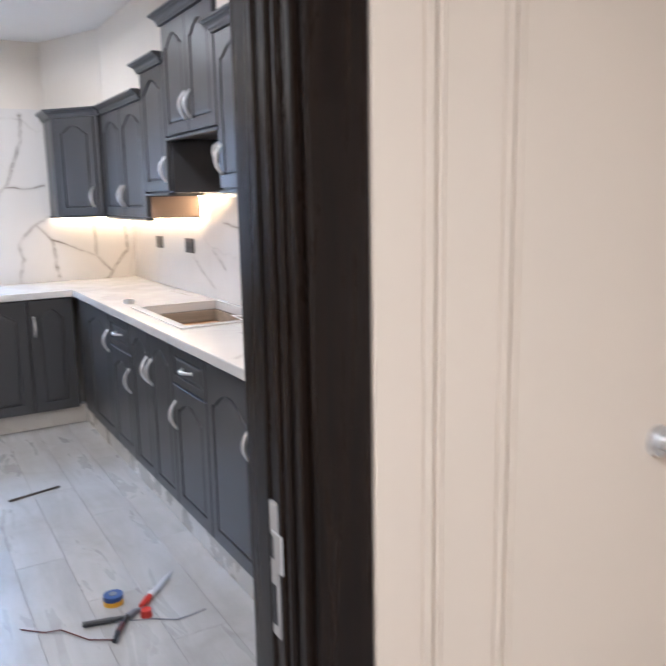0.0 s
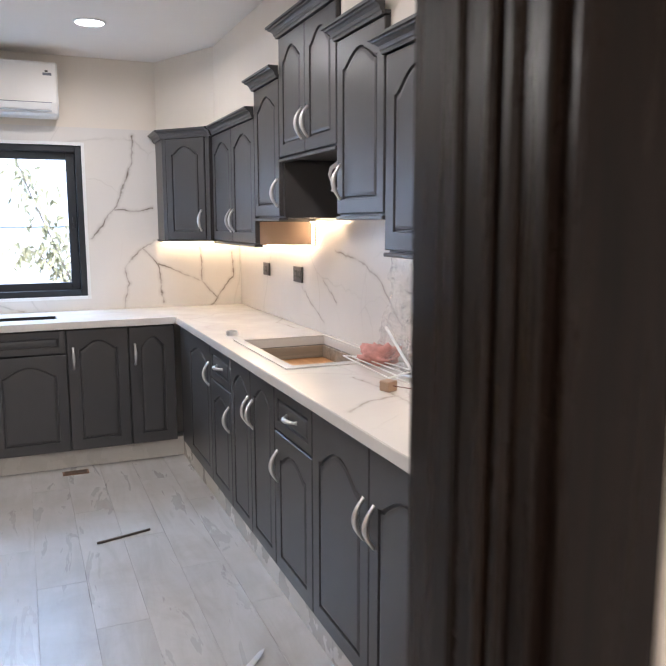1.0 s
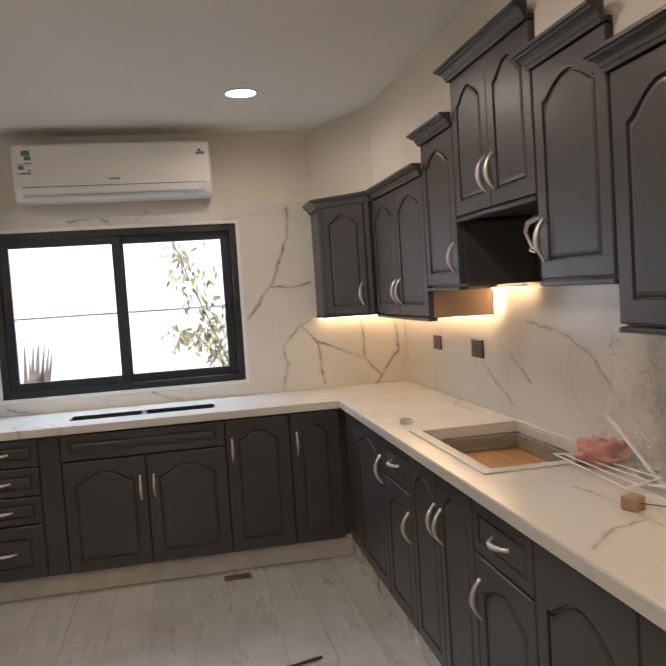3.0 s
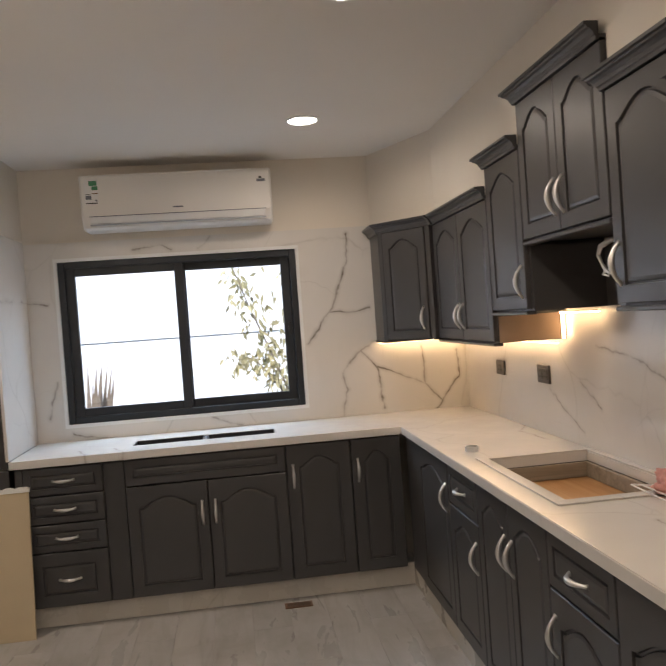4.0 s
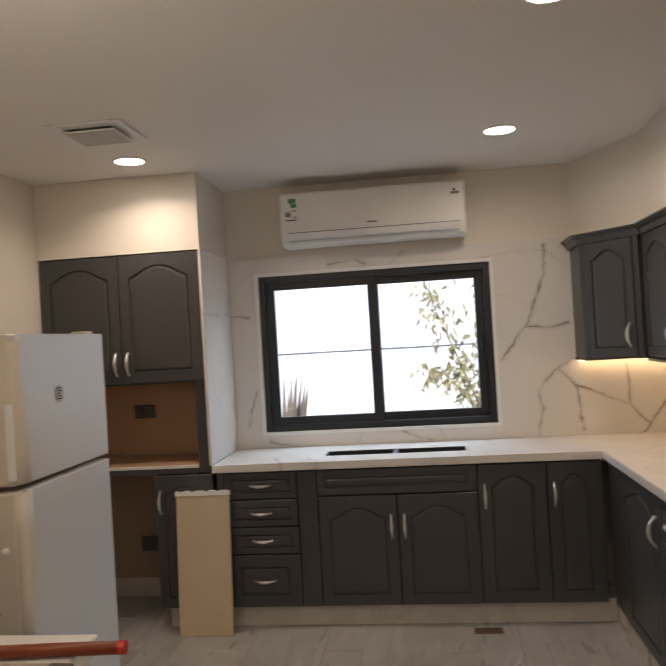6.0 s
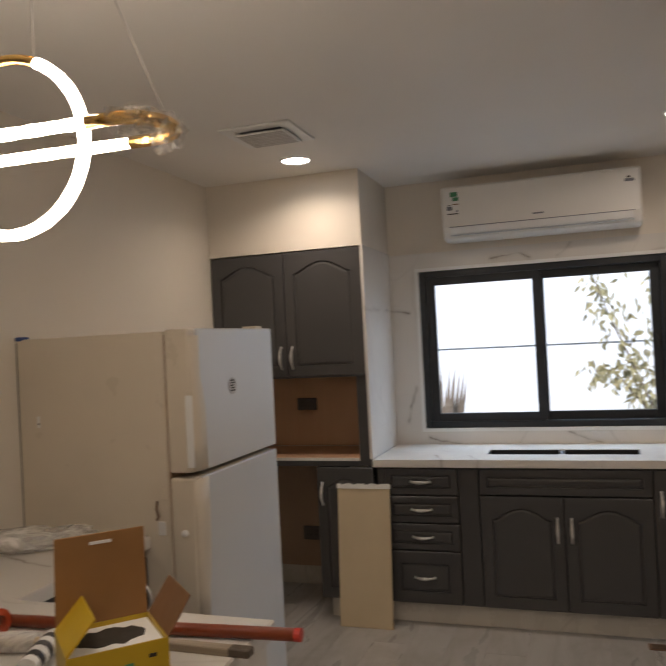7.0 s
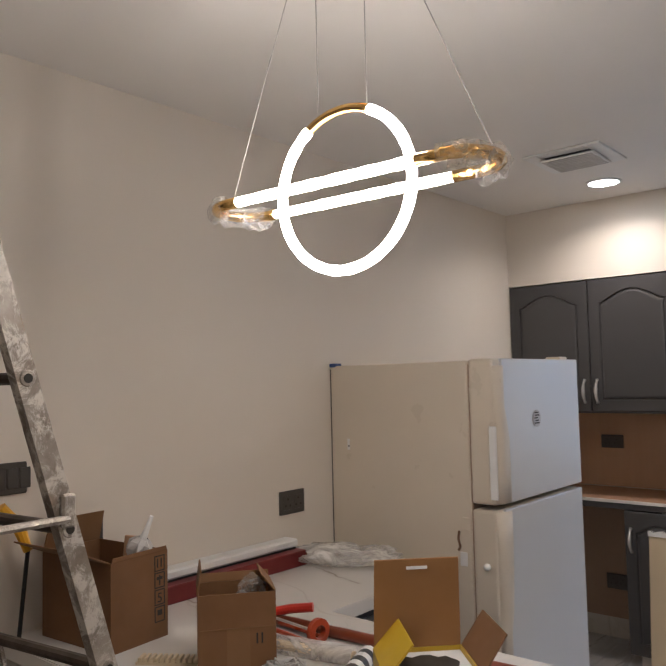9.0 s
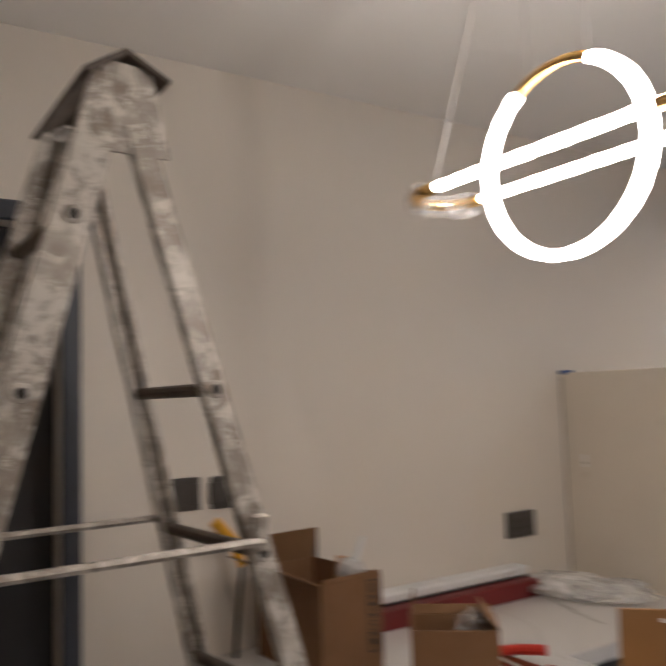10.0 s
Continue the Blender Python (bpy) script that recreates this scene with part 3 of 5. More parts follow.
def front_mesh(w, h, rail=0.06, rise=0.05, thick=0.02, gap=0.0025, head=0.0):
    """A routed door or drawer front; rise 0 gives a plain rectangle."""
    bm = bmesh.new()
    b = 0.003
    outer = [(gap + b, gap + b), (w - gap - b, gap + b), (w - gap - b, h - gap - b), (gap + b, h - gap - b)]
    full = [(gap, gap), (w - gap, gap), (w - gap, h - gap), (gap, h - gap)]
    rings = []
    for loop, y in ((full, 0.0), (full, -thick + b), (outer, -thick)):
        rings.append([bm.verts.new((x, y, z)) for x, z in loop])
    for a, c in ((0, 1), (1, 2)):
        for k in range(4):
            bm.faces.new((rings[a][k], rings[a][(k + 1) % 4], rings[c][(k + 1) % 4], rings[c][k]))
    bm.faces.new(rings[0][::-1])
    steps = 14 if rise else 1
    inner = []
    for inset, y in ((0.0, -thick), (0.0015, -thick + 0.009), (0.0075, -thick + 0.0095), (0.0105, -thick + 0.003), (0.021, -thick + 0.0005)):
        inner.append([bm.verts.new((x, y, z)) for x, z in arch_loop(w, h, rail, rise, inset, steps, head)])
    n = len(inner[0])
    for a in range(4):
        for k in range(n):
            bm.faces.new((inner[a][k], inner[a][(k + 1) % n], inner[a + 1][(k + 1) % n], inner[a + 1][k]))
    bm.faces.new(inner[-1])
    edges = [bm.edges.get((rings[2][k], rings[2][(k + 1) % 4])) for k in range(4)]
    edges += [bm.edges.get((inner[0][k], inner[0][(k + 1) % n])) for k in range(n)]
    bmesh.ops.triangle_fill(bm, edges=edges, use_beauty=True)
    return bm


def bow_handle(length=0.125):
    """A bow handle along local z, standing proud towards local -y."""
    pts, radii = [], []
    for i in range(15):
        u = i / 14
        pts.append((0, 0.002 - 0.031 * math.sin(math.pi * u) ** 0.75, (u - 0.5) * length))
        radii.append(0.0055 + 0.0040 * math.sin(math.pi * u) ** 2 + (0.003 if i in (0, 14) else 0))
    return tube(pts, radii, 10)


def handle_on(front, x, z, flat=False, length=0.125):
    ob = part("handle", bow_handle(length), M["steel"], front, "brushed nickel bow handle", True)
    ob.matrix_local = Matrix.Translation((x, -0.02, z)) @ (Matrix.Rotation(radians(90), 4, "Y") if flat else Matrix())
    return ob


def front(parent, name, x, z, w, h, side=None, rail=0.06, rise=0.055, hz=None, y=0.0, head=0.0):
    """One door or drawer front with its handle; side: 'l', 'r', 'mid' or None."""
    ob = part(name, front_mesh(w, h, rail, rise, head=head), M["cabinet"], parent)
    ob.matrix_local = Matrix.Translation((x, y, z))
    if side == "mid":
        handle_on(ob, w / 2, h / 2 if hz is None else hz, True, 0.11)
    elif side:
        handle_on(ob, 0.035 if side == "l" else w - 0.035, hz)
    return ob


def carcass(parent, w, d, z0, z1, top=True, mat="cabinet", side=None):
    t = 0.017
    b = box(0, t, 0.001, d, z0, side or z1)
    box(w - t, w, 0.001, d, z0, side or z1, bm=b)
    box(t, w - t, 0.002, d, z0, z0 + t, bm=b)
    box(t, w - t, d - 0.008, d, z0 + t, z1, bm=b)
    if top:
        box(t, w - t, 0.002, d - 0.008, z1 - t, z1, bm=b)
    return part("body", b, M[mat], parent)


FACE_R, FACE_B, TOP = -0.570, -0.580, 0.910
KICK, DTOPZ = 0.122, 0.862


def right_pose(y, z=0.0, x=FACE_R):
    return pose(x, y, z, 0, 0, -90)


BASE = "dark grey base cabinet with routed arched door under marble worktop"


def base_right(y0, y1, kind):
    """A base unit on the right-hand run, from y0 (far) to y1 (near)."""
    w = y0 - y1
    c = thing("base_cabinet", right_pose(y0), BASE, "cabinet", "base cabinets")
    carcass(c, w, 0.555, KICK, 0.861, top=False, side=0.784 if -3 < y1 and y0 < -1.4 else None)
    h = DTOPZ - KICK
    if kind == "drawer":
        front(c, "drawer_front", 0, DTOPZ - 0.168, w, 0.168, "mid", 0.038, 0.0)
        front(c, "door", 0, KICK, w, h - 0.171, "r" if y0 > -2 else "l", 0.06, 0.05, h - 0.171 - 0.14)
    elif kind == "double":
        front(c, "door", 0, KICK, w / 2, h, "r", 0.05, 0.05, h - 0.185)
        front(c, "door", w / 2, KICK, w / 2, h, "l", 0.05, 0.05, h - 0.185)
    elif kind == "left":
        front(c, "door", 0, KICK, w, h, "l", 0.06, 0.05, h - 0.16)
    elif kind == "right":
        front(c, "door", 0, KICK, w, h, "r", 0.06, 0.05, h - 0.16)
    elif kind == "wide":
        front(c, "door", 0, KICK, w / 2, h, "r", 0.06, 0.07, h - 0.225, head=0.032)
        front(c, "door", w / 2, KICK, w / 2, h, "l", 0.06, 0.07, h - 0.225, head=0.032)
    elif kind == "filler":
        part("filler", box(0, w - 0.002, -0.012, 0, KICK, DTOPZ, 0.002), M["cabinet"], c)
    return c


base_right(-0.625, -0.896, "filler")
base_right(-0.898, -1.452, "right")
base_right(-1.454, -1.855, "drawer")
base_right(-1.857, -2.516, "double")
tagged(part("board", box(-0.555, -0.035, -2.62, -1.66, 0.786, 0.803), M["oak"]), "orange-brown board seen through the hob cut-out", "board")
base_right(-2.518, -2.926, "drawer")
base_right(-2.928, -3.830, "wide")
base_right(-3.832, -4.690, "wide")


def base_back(x0, x1, kind):
    w = x1 - x0
    c = thing("base_cabinet", Matrix.Translation((x0, FACE_B, 0)), BASE, "cabinet", "base cabinets")
    carcass(c, w, 0.555, KICK, 0.861, top=False)
    h = DTOPZ - KICK
    if kind == "drawers":
        c["label"] = "dark grey base cabinet with four drawers under marble worktop"
        for z0, z1 in ((0.713, DTOPZ), (0.562, 0.710), (0.412, 0.559), (KICK, 0.409)):
            d = front(c, "drawer_front", 0.04, z0, w - 0.04, z1 - z0, "mid", 0.036 if z1 - z0 < 0.2 else 0.065, 0.0)
        part("filler", box(0.0, 0.038, -0.014, 0, KICK, DTOPZ, 0.002), M["cabinet"], c)
    elif kind == "filler":
        part("filler", box(0.001, w - 0.001, -0.012, 0, KICK, DTOPZ, 0.002), M["cabinet"], c)
    elif kind == "sink":
        front(c, "drawer_front", 0, 0.720, w, DTOPZ - 0.720, None, 0.042, 0.0)
        hh = 0.717 - KICK
        front(c, "door", 0, KICK, w / 2, hh, "r", 0.06, 0.06, hh - 0.172)
        front(c, "door", w / 2, KICK, w / 2, hh, "l", 0.06, 0.06, hh - 0.172)
    else:
        front(c, "door", 0, KICK, w, h, "l", 0.065, 0.055, h - 0.172)
    return c


base_back(-2.668, -2.222, "drawers")
base_back(-2.220, -2.112, "filler")
base_back(-2.110, -1.252, "sink")
base_back(-1.250, -0.893, "single")
base_back(-0.891, -0.610, "single")
structure("skirting", box(-2.99, -0.50, -0.540, -0.515, 0, KICK, 0.002), M["skirting"], "cream marble skirting under the base cabinets", "skirting")
structure("skirting", box(-0.565, -0.540, FRONT, -0.540, 0, KICK, 0.002), M["skirting"], "cream marble skirting under the base cabinets", "skirting")

# worktop with two cut-outs
HX0, HX1, HY0, HY1 = -0.475, -0.050, -2.415, -1.700
SX0, SX1, SY0, SY1 = -2.082, -1.286, -0.420, -0.252


def on_top(x, y):
    inside = y > -0.617 or x > -0.604
    return inside and not (HX0 < x < HX1 and HY0 < y < HY1) and not (SX0 < x < SX1 and SY0 < y < SY1)


top = sheet([-2.687, SX0, SX1, -0.604, HX0, HX1, -0.012], [FRONT, HY0, HY1, -0.617, SY0, SY1, -0.012], on_top, 0.868, TOP, 0.003)
worktop = tagged(part("worktop", top, M["worktop"]), "white veined marble worktop with hob and sink cut-outs", "worktop")
lw, ll = HX1 - HX0, HY1 - HY0
# raised rim round the hob cut-out and the raw battens inside it
for x0, x1, y0, y1 in ((-0.045, lw + 0.030, -0.045, -0.001), (-0.045, lw + 0.030, ll + 0.001, ll + 0.045), (-0.045, -0.001, -0.001, ll + 0.001), (lw + 0.001, lw + 0.030, -0.001, ll + 0.001)):
    part("rim", box(HX0 + x0, HX0 + x1, HY0 + y0, HY0 + y1, TOP, TOP + 0.007, 0.002), M["worktop"], worktop, "raised marble rim of the hob cut-out")
for x0, x1, y0, y1 in ((0, lw, -0.004, 0.014), (0, lw, ll - 0.014, ll + 0.004), (-0.004, 0.014, 0.014, ll - 0.014), (lw - 0.014, lw + 0.004, 0.014, ll - 0.014)):
    part("batten", box(HX0 + x0, HX0 + x1, HY0 + y0, HY0 + y1, 0.805, 0.866, 0.002), M["rawwood"], worktop, "raw plywood batten")
basin = thing("sink", Matrix.Translation((SX0, SY0, 0.709)), "black sink set in the worktop under the window", "sink")
sw, sd = SX1 - SX0, SY1 - SY0
for x0, x1 in ((0.0, sw / 2 - 0.01), (sw / 2 + 0.01, sw)):
    bowl = box(x0 + 0.001, x1 - 0.001, 0.001, sd - 0.001, 0, 0.004)
    box(x0 + 0.001, x0 + 0.006, 0.001, sd - 0.001, 0.004, 0.199, bm=bowl)
    box(x1 - 0.006, x1 - 0.001, 0.001, sd - 0.001, 0.004, 0.199, bm=bowl)
    box(x0 + 0.006, x1 - 0.006, 0.001, 0.006, 0.004, 0.199, bm=bowl)
    box(x0 + 0.006, x1 - 0.006, sd - 0.006, sd - 0.001, 0.004, 0.199, bm=bowl)
    part("bowl", bowl, M["dark"], basin)
part("divider", box(sw / 2 - 0.009, sw / 2 + 0.009, 0.002, sd - 0.002, 0.15, 0.196, 0.004), M["greyprint"], basin)


# ---- wall cabinets ----
def crown(points, depth=0.046, high=0.054):
    """A cornice swept along plan points (room side on the left of the way)."""
    prof = [(0.0, 0.0), (0.010, 0.0), (0.012, 0.010), (0.016, 0.013), (0.019, 0.024), (0.028, 0.033), (0.036, 0.036), (0.038, 0.042), (depth, 0.044), (depth, high), (0.0, high)]
    bm = bmesh.new()
    pts = [Vector(p) for p in points]
    rows = []
    for i, p in enumerate(pts):
        a = (p - pts[i - 1]).normalized() if i else None
        b = (pts[i + 1] - p).normalized() if i < len(pts) - 1 else None
        na = Vector((-a.y, a.x)) if a is not None else None
        nb = Vector((-b.y, b.x)) if b is not None else None
        if na is None or nb is None:
            n = nb if na is None else na
        else:
            n = (na + nb).normalized()
            n = n / max(0.35, n.dot(na))
        rows.append([bm.verts.new((p.x + n.x * o, p.y + n.y * o, z)) for o, z in prof])
    for r0, r1 in zip(rows, rows[1:]):
        for k in range(len(prof)):
            bm.faces.new((r0[k], r0[(k + 1) % len(prof)], r1[(k + 1) % len(prof)], r1[k]))
    bm.faces.new(rows[0])
    bm.faces.new(rows[-1][::-1])
    return bm


WALL = "dark grey wall cabinet with routed arched doors and moulded cornice"
XF = -0.325


def wall_right(y0, y1, z0, z1, doors, bottom=None, sides="", hz=0.10, rise=0.055, rail=0.055, ends=(True, True)):
    w = y0 - y1
    c = thing("wall_cabinet", right_pose(y0, z0, XF), WALL, "cabinet", "wall cabinets")
    h = z1 - z0
    carcass(c, w, 0.312, 0, h)
    dw = w / doors
    for i in range(doors):
        s = sides[i] if sides else ("r" if i % 2 == 0 else "l")
        front(c, "door", i * dw, 0.006, dw, h - 0.010, s, rail, rise, hz)
    part("bottom_rail", box(0, w, -0.024, 0.02, -0.014, 0.0, 0.003), M["cabinet"], c)
    pts = [(0.0, -0.02), (w, -0.02)]
    if ends[0]:
        pts = [(0.0, 0.020)] + pts
    if ends[1]:
        pts = pts + [(w, 0.020)]
    cr = crown([(x, y) for x, y in reversed(pts)])
    k = part("cornice", cr, M["cabinet"], c)
    k.matrix_local = Matrix.Translation((0, 0, h - 0.004))
    part("top_panel", box(0.0, w, -0.018, 0.312, h, h + 0.012), M["cabinet"], c)
    return c


wall_right(-0.60, -1.495, 1.376, 2.018, 2, hz=0.12, ends=(False, False))
part("end_panel", box(0.8955, 0.8995, 0.004, 0.300, 0.002, 0.118), M["skin"], bpy.data.objects["wall_cabinet"], "bare brown end panel")
wall_right(-1.497, -1.888, 1.512, 2.145, 1, sides="r", hz=0.11, ends=(True, False))
wall_right(-1.892, -2.562, 1.778, 2.311, 2, hz=0.12, ends=(True, False))
wall_right(-2.568, -2.966, 1.515, 2.157, 1, sides="l", hz=0.12, ends=(True, False))
wall_right(-2.974, -3.790, 1.392, 2.032, 2, hz=0.13, rise=0.075, rail=0.062, ends=(True, False))
wall_right(-3.792, -4.690, 1.392, 2.032, 2, sides="lr", hz=0.13, rise=0.075, rail=0.062, ends=(False, False))

# open niche under the raised pair of doors
niche = thing("hood_niche", right_pose(-1.892, 1.512, XF), "open dark grey niche for a cooker hood", "cabinet")
part("side_panel", box(-0.0035, 0.014, 0.002, 0.312, 0, 0.251), M["cabinet"], niche)
part("side_panel", box(0.656, 0.6735, 0.002, 0.312, 0, 0.251), M["cabinet"], niche)
part("back_panel", box(0.014, 0.656, 0.300, 0.307, 0, 0.251), M["cabinet"], niche)


def corner_cabinet():
    """A slanting wall cabinet across the corner."""
    c = thing("corner_cabinet", Matrix.Translation((0, 0, 1.376)), "dark grey slanting corner wall cabinet with one arched door", "cabinet", "wall cabinets")
    h = 0.642
    p = [(-0.590, -0.014), (-0.590, -0.300), (-0.352, -0.597), (-0.014, -0.597), (-0.014, -0.014)]
    bm = bmesh.new()
    lo, hi = [bm.verts.new((x, y, 0)) for x, y in p], [bm.verts.new((x, y, h)) for x, y in p]
    bm.faces.new(lo), bm.faces.new(hi)
    for i in range(5):
        bm.faces.new([lo[i], lo[(i + 1) % 5], hi[(i + 1) % 5], hi[i]])
    part("body", bm, M["cabinet"], c)
    a, b = Vector((-0.590, -0.300)), Vector((-0.352, -0.597))
    ang = math.degrees(math.atan2(b.y - a.y, b.x - a.x))
    w = (b - a).length
    d = front(c, "door", 0, 0.006, w - 0.07, h - 0.01, "r", 0.05, 0.05, 0.12)
    d.matrix_local = pose(a.x, a.y, 0, 0, 0, ang) @ Matrix.Translation((0.035, -0.001, 0.006))
    for sx in (0.0, w - 0.034):
        s = part("stile", box(sx, sx + 0.034, -0.016, 0.0, 0, h, 0.003), M["cabinet"], c)
        s.matrix_local = pose(a.x, a.y, 0, 0, 0, ang)
    n = Vector((b - a)).normalized()
    off = Vector((n.y, -n.x)) * 0.012
    cr = crown([(-0.355, -0.64), tuple(b + off), tuple(a + off), (-0.592, -0.014)])
    k = part("cornice", cr, M["cabinet"], c)
    k.matrix_local = Matrix.Translation((0, 0, h - 0.004))
    part("top_panel", box(-0.60, -0.02, -0.30, -0.02, h, h + 0.01), M["cabinet"], c)
    part("bottom_rail", box(-0.60, -0.10, -0.30, -0.03, -0.012, 0), M["inside"], c)


corner_cabinet()


# warm light strips along the wall under the cabinets
def strip(y0, y1, z, x=-0.05, deep=0.012):
    s = thing("light_strip", Matrix.Translation((x, (y0 + y1) / 2, z)), "warm glowing light strip under the wall cabinets", "light strip", "light strips")
    half = abs(y1 - y0) / 2
    part("channel", box(-0.008, 0.008, -half, half, -0.004, 0.0), M["silver"], s)
    part("diffuser", box(-0.006, 0.006, -half + 0.002, half - 0.002, -0.009, -0.004, 0.001), M["strip"], s)
    return s


strip(-0.10, -1.48, 1.362)
strip(-1.53, -1.88, 1.498)
strip(-2.99, -4.66, 1.378)
s = strip(-0.27, 0.27, 1.362)
s.matrix_world = pose(-0.31, -0.05, 1.362, 0, 0, 90)
s = strip(-0.062, 0.062, 1.437, -0.03)
s.matrix_world = pose(-0.030, -1.502, 1.437, -90, 0, 0)


# ---- tall unit and its niche ----
def tall_unit():
    x0, x1 = LEFT + 0.003, -2.704
    c = thing("tall_cabinet", Matrix.Translation((x0, FACE_B, 0)), "dark grey tall cabinet with arched doors over a brown niche", "cabinet")
    w = x1 - x0
    b = box(w - 0.02, w, 0.0, 0.57, 0.0, 2.108)
    box(0, w - 0.02, 0.0, 0.57, 1.375, 1.393, bm=b)
    box(0, w - 0.02, 0.0, 0.57, 2.09, 2.108, bm=b)
    box(w - 0.065, w - 0.02, 0.0, 0.018, 0.87, 1.375, 0.002, b)
    box(0, 0.03, 0.0, 0.018, 0.92, 1.375, 0.002, b)
    box(0, w - 0.065, 0.0, 0.018, 0.866, 0.897, 0.002, b)
    part("body", b, M["cabinet"], c)
    part("niche_back", box(0.0, w - 0.02, 0.46, 0.475, 0.92, 1.375), M["brown"], c, "orange-brown back board")
    part("niche_side", box(w - 0.028, w - 0.0205, 0.02, 0.46, 0.93, 1.374), M["brown"], c)
    part("shelf", box(0.0, w - 0.022, 0.002, 0.46, 0.897, 0.915, 0.002), M["brown"], c)
    part("shelf_edge", box(0.03, w - 0.067, -0.004, 0.002, 0.898, 0.915, 0.001), M["white"], c, "white shelf edging")
    dw = w / 2
    front(c, "door", 0, 1.385, dw - 0.0, 0.722, "r", 0.062, 0.065, 0.11)
    front(c, "door", dw, 1.385, dw, 0.722, "l", 0.062, 0.065, 0.11)
    dl = -3.030 - x0
    d = front(c, "door", 0, KICK, -2.690 + 3.030, 0.742, "l", 0.06, 0.05, 0.742 - 0.15)
    d.matrix_local = Matrix.Translation((dl, -0.002, KICK))
    lower = box(dl, w - 0.02, 0.0, 0.56, KICK, KICK + 0.018)
    box(dl, dl + 0.018, 0.0, 0.56, KICK + 0.018, 0.87, bm=lower)
    part("lower_body", lower, M["cabinet"], c)
    part("lower_back", box(0.0, dl, 0.545, 0.558, 0.12, 0.87), M["skin"], c)
    return c


tall_unit()
structure("skirting", box(LEFT, -2.99, -0.035, -0.02, 0, 0.12, 0.002), M["skirting"], "cream skirting in the fridge recess", "skirting")
structure("side_cladding", box(-2.7035, -2.687, -0.603, -0.012, 0.910, 2.112, 0.002), M["marble"], "white marble side panel beside the window", "cladding")


# ---- air conditioner ----
def air_conditioner():
    x0, x1, z0, z1 = -2.300, -1.198, 2.143, 2.455
    c = thing("air_conditioner", Matrix.Translation((x0, -0.004, z0)), "white split air conditioner with printed stickers above the window", "air conditioner")
    w, h = x1 - x0, z1 - z0
    prof = [(0.0, 0.0), (-0.150, 0.0), (-0.178, 0.012), (-0.196, 0.050), (-0.208, 0.075), (-0.213, 0.30), (-0.205, h), (0.0, h)]
    bm = bmesh.new()
    for n, (x, s) in enumerate(((0.0, 0.94), (0.012, 1.0), (w - 0.012, 1.0), (w, 0.94))):
        ring = [bm.verts.new((x, y * s, h / 2 + (z - h / 2) * (1.0 if s == 1 else 0.965))) for y, z in prof]
        if n:
            for k in range(len(prof)):
                bm.faces.new((last[k], last[(k + 1) % len(prof)], ring[(k + 1) % len(prof)], ring[k]))
        else:
            bm.faces.new(ring)
        last = ring
    bm.faces.new(last[::-1])
    part("body", bm, M["white"], c)
    flap = box(0.05, w - 0.045, -0.220, -0.205, 0.030, 0.070, 0.003)
    for v in flap.verts:
        v.co.y += (0.070 - v.co.z) * 0.40
    part("louvre", flap, M["trim"], c, "white air louvre")
    part("gap", box(0.045, w - 0.04, -0.2115, -0.20, 0.0715, 0.0755), M["greyprint"], c)
    part("lower_lip", box(0.048, w - 0.043, -0.2085, -0.190, 0.021, 0.0275, 0.001), M["silver"], c, "pale grey lip under the louvre")
    st = part("sticker", box(0.028, 0.105, -0.2142, -0.2125, 0.145, 0.285, 0.0004), M["trim"], c, "printed energy sticker")
    for args, mat in (((0.055, 0.100, 0.25, 0.278), "green"), ((0.070, 0.104, 0.225, 0.247), "green"), ((0.034, 0.062, 0.20, 0.203), "ink"), ((0.034, 0.066, 0.172, 0.195), "greyprint"), ((0.070, 0.104, 0.203, 0.208), "carton"), ((0.034, 0.10, 0.147, 0.153), "ink"), ((0.088, 0.098, 0.160, 0.170), "greyprint")):
        part("print", box(args[0], args[1], -0.2150, -0.2140, args[2], args[3]), M[mat], st)
    part("badge", box(w - 0.085, w - 0.035, -0.2145, -0.2125, 0.232, 0.248, 0.0004), M["greyprint"], c, "dark grey badge")
    part("badge_mark", box(w - 0.072, w - 0.055, -0.2145, -0.2125, 0.252, 0.262, 0.0004), M["ink"], c)
    part("emblem", box(w / 2 - 0.03, w / 2 + 0.03, -0.2142, -0.2115, 0.104, 0.112, 0.0004), M["greyprint"], c)


air_conditioner()


# ---- ceiling fittings ----
def downlight(x, y):
    d = thing("downlight", Matrix.Translation((x, y, CEIL)), "round recessed white downlight, switched on", "downlight", "downlights")
    ring = bmesh.new()
    for r, z in ((0.086, 0.0), (0.086, -0.004), (0.074, -0.008), (0.071, -0.003), (0.071, 0.0)):
        v = [ring.verts.new((r * math.cos(k * math.tau / 32), r * math.sin(k * math.tau / 32), z)) for k in range(32)]
        if r != 0.086 or z:
            for k in range(32):
                ring.faces.new((prev[k], prev[(k + 1) % 32], v[(k + 1) % 32], v[k]))
        prev = v
    part("ring", ring, M["trim"], d)
    part("diffuser", disk(0, 0, -0.002, 0.071, 0.004), M["spot"], d, "glowing diffuser")


for lx, ly in LAMPS:
    downlight(lx, ly)


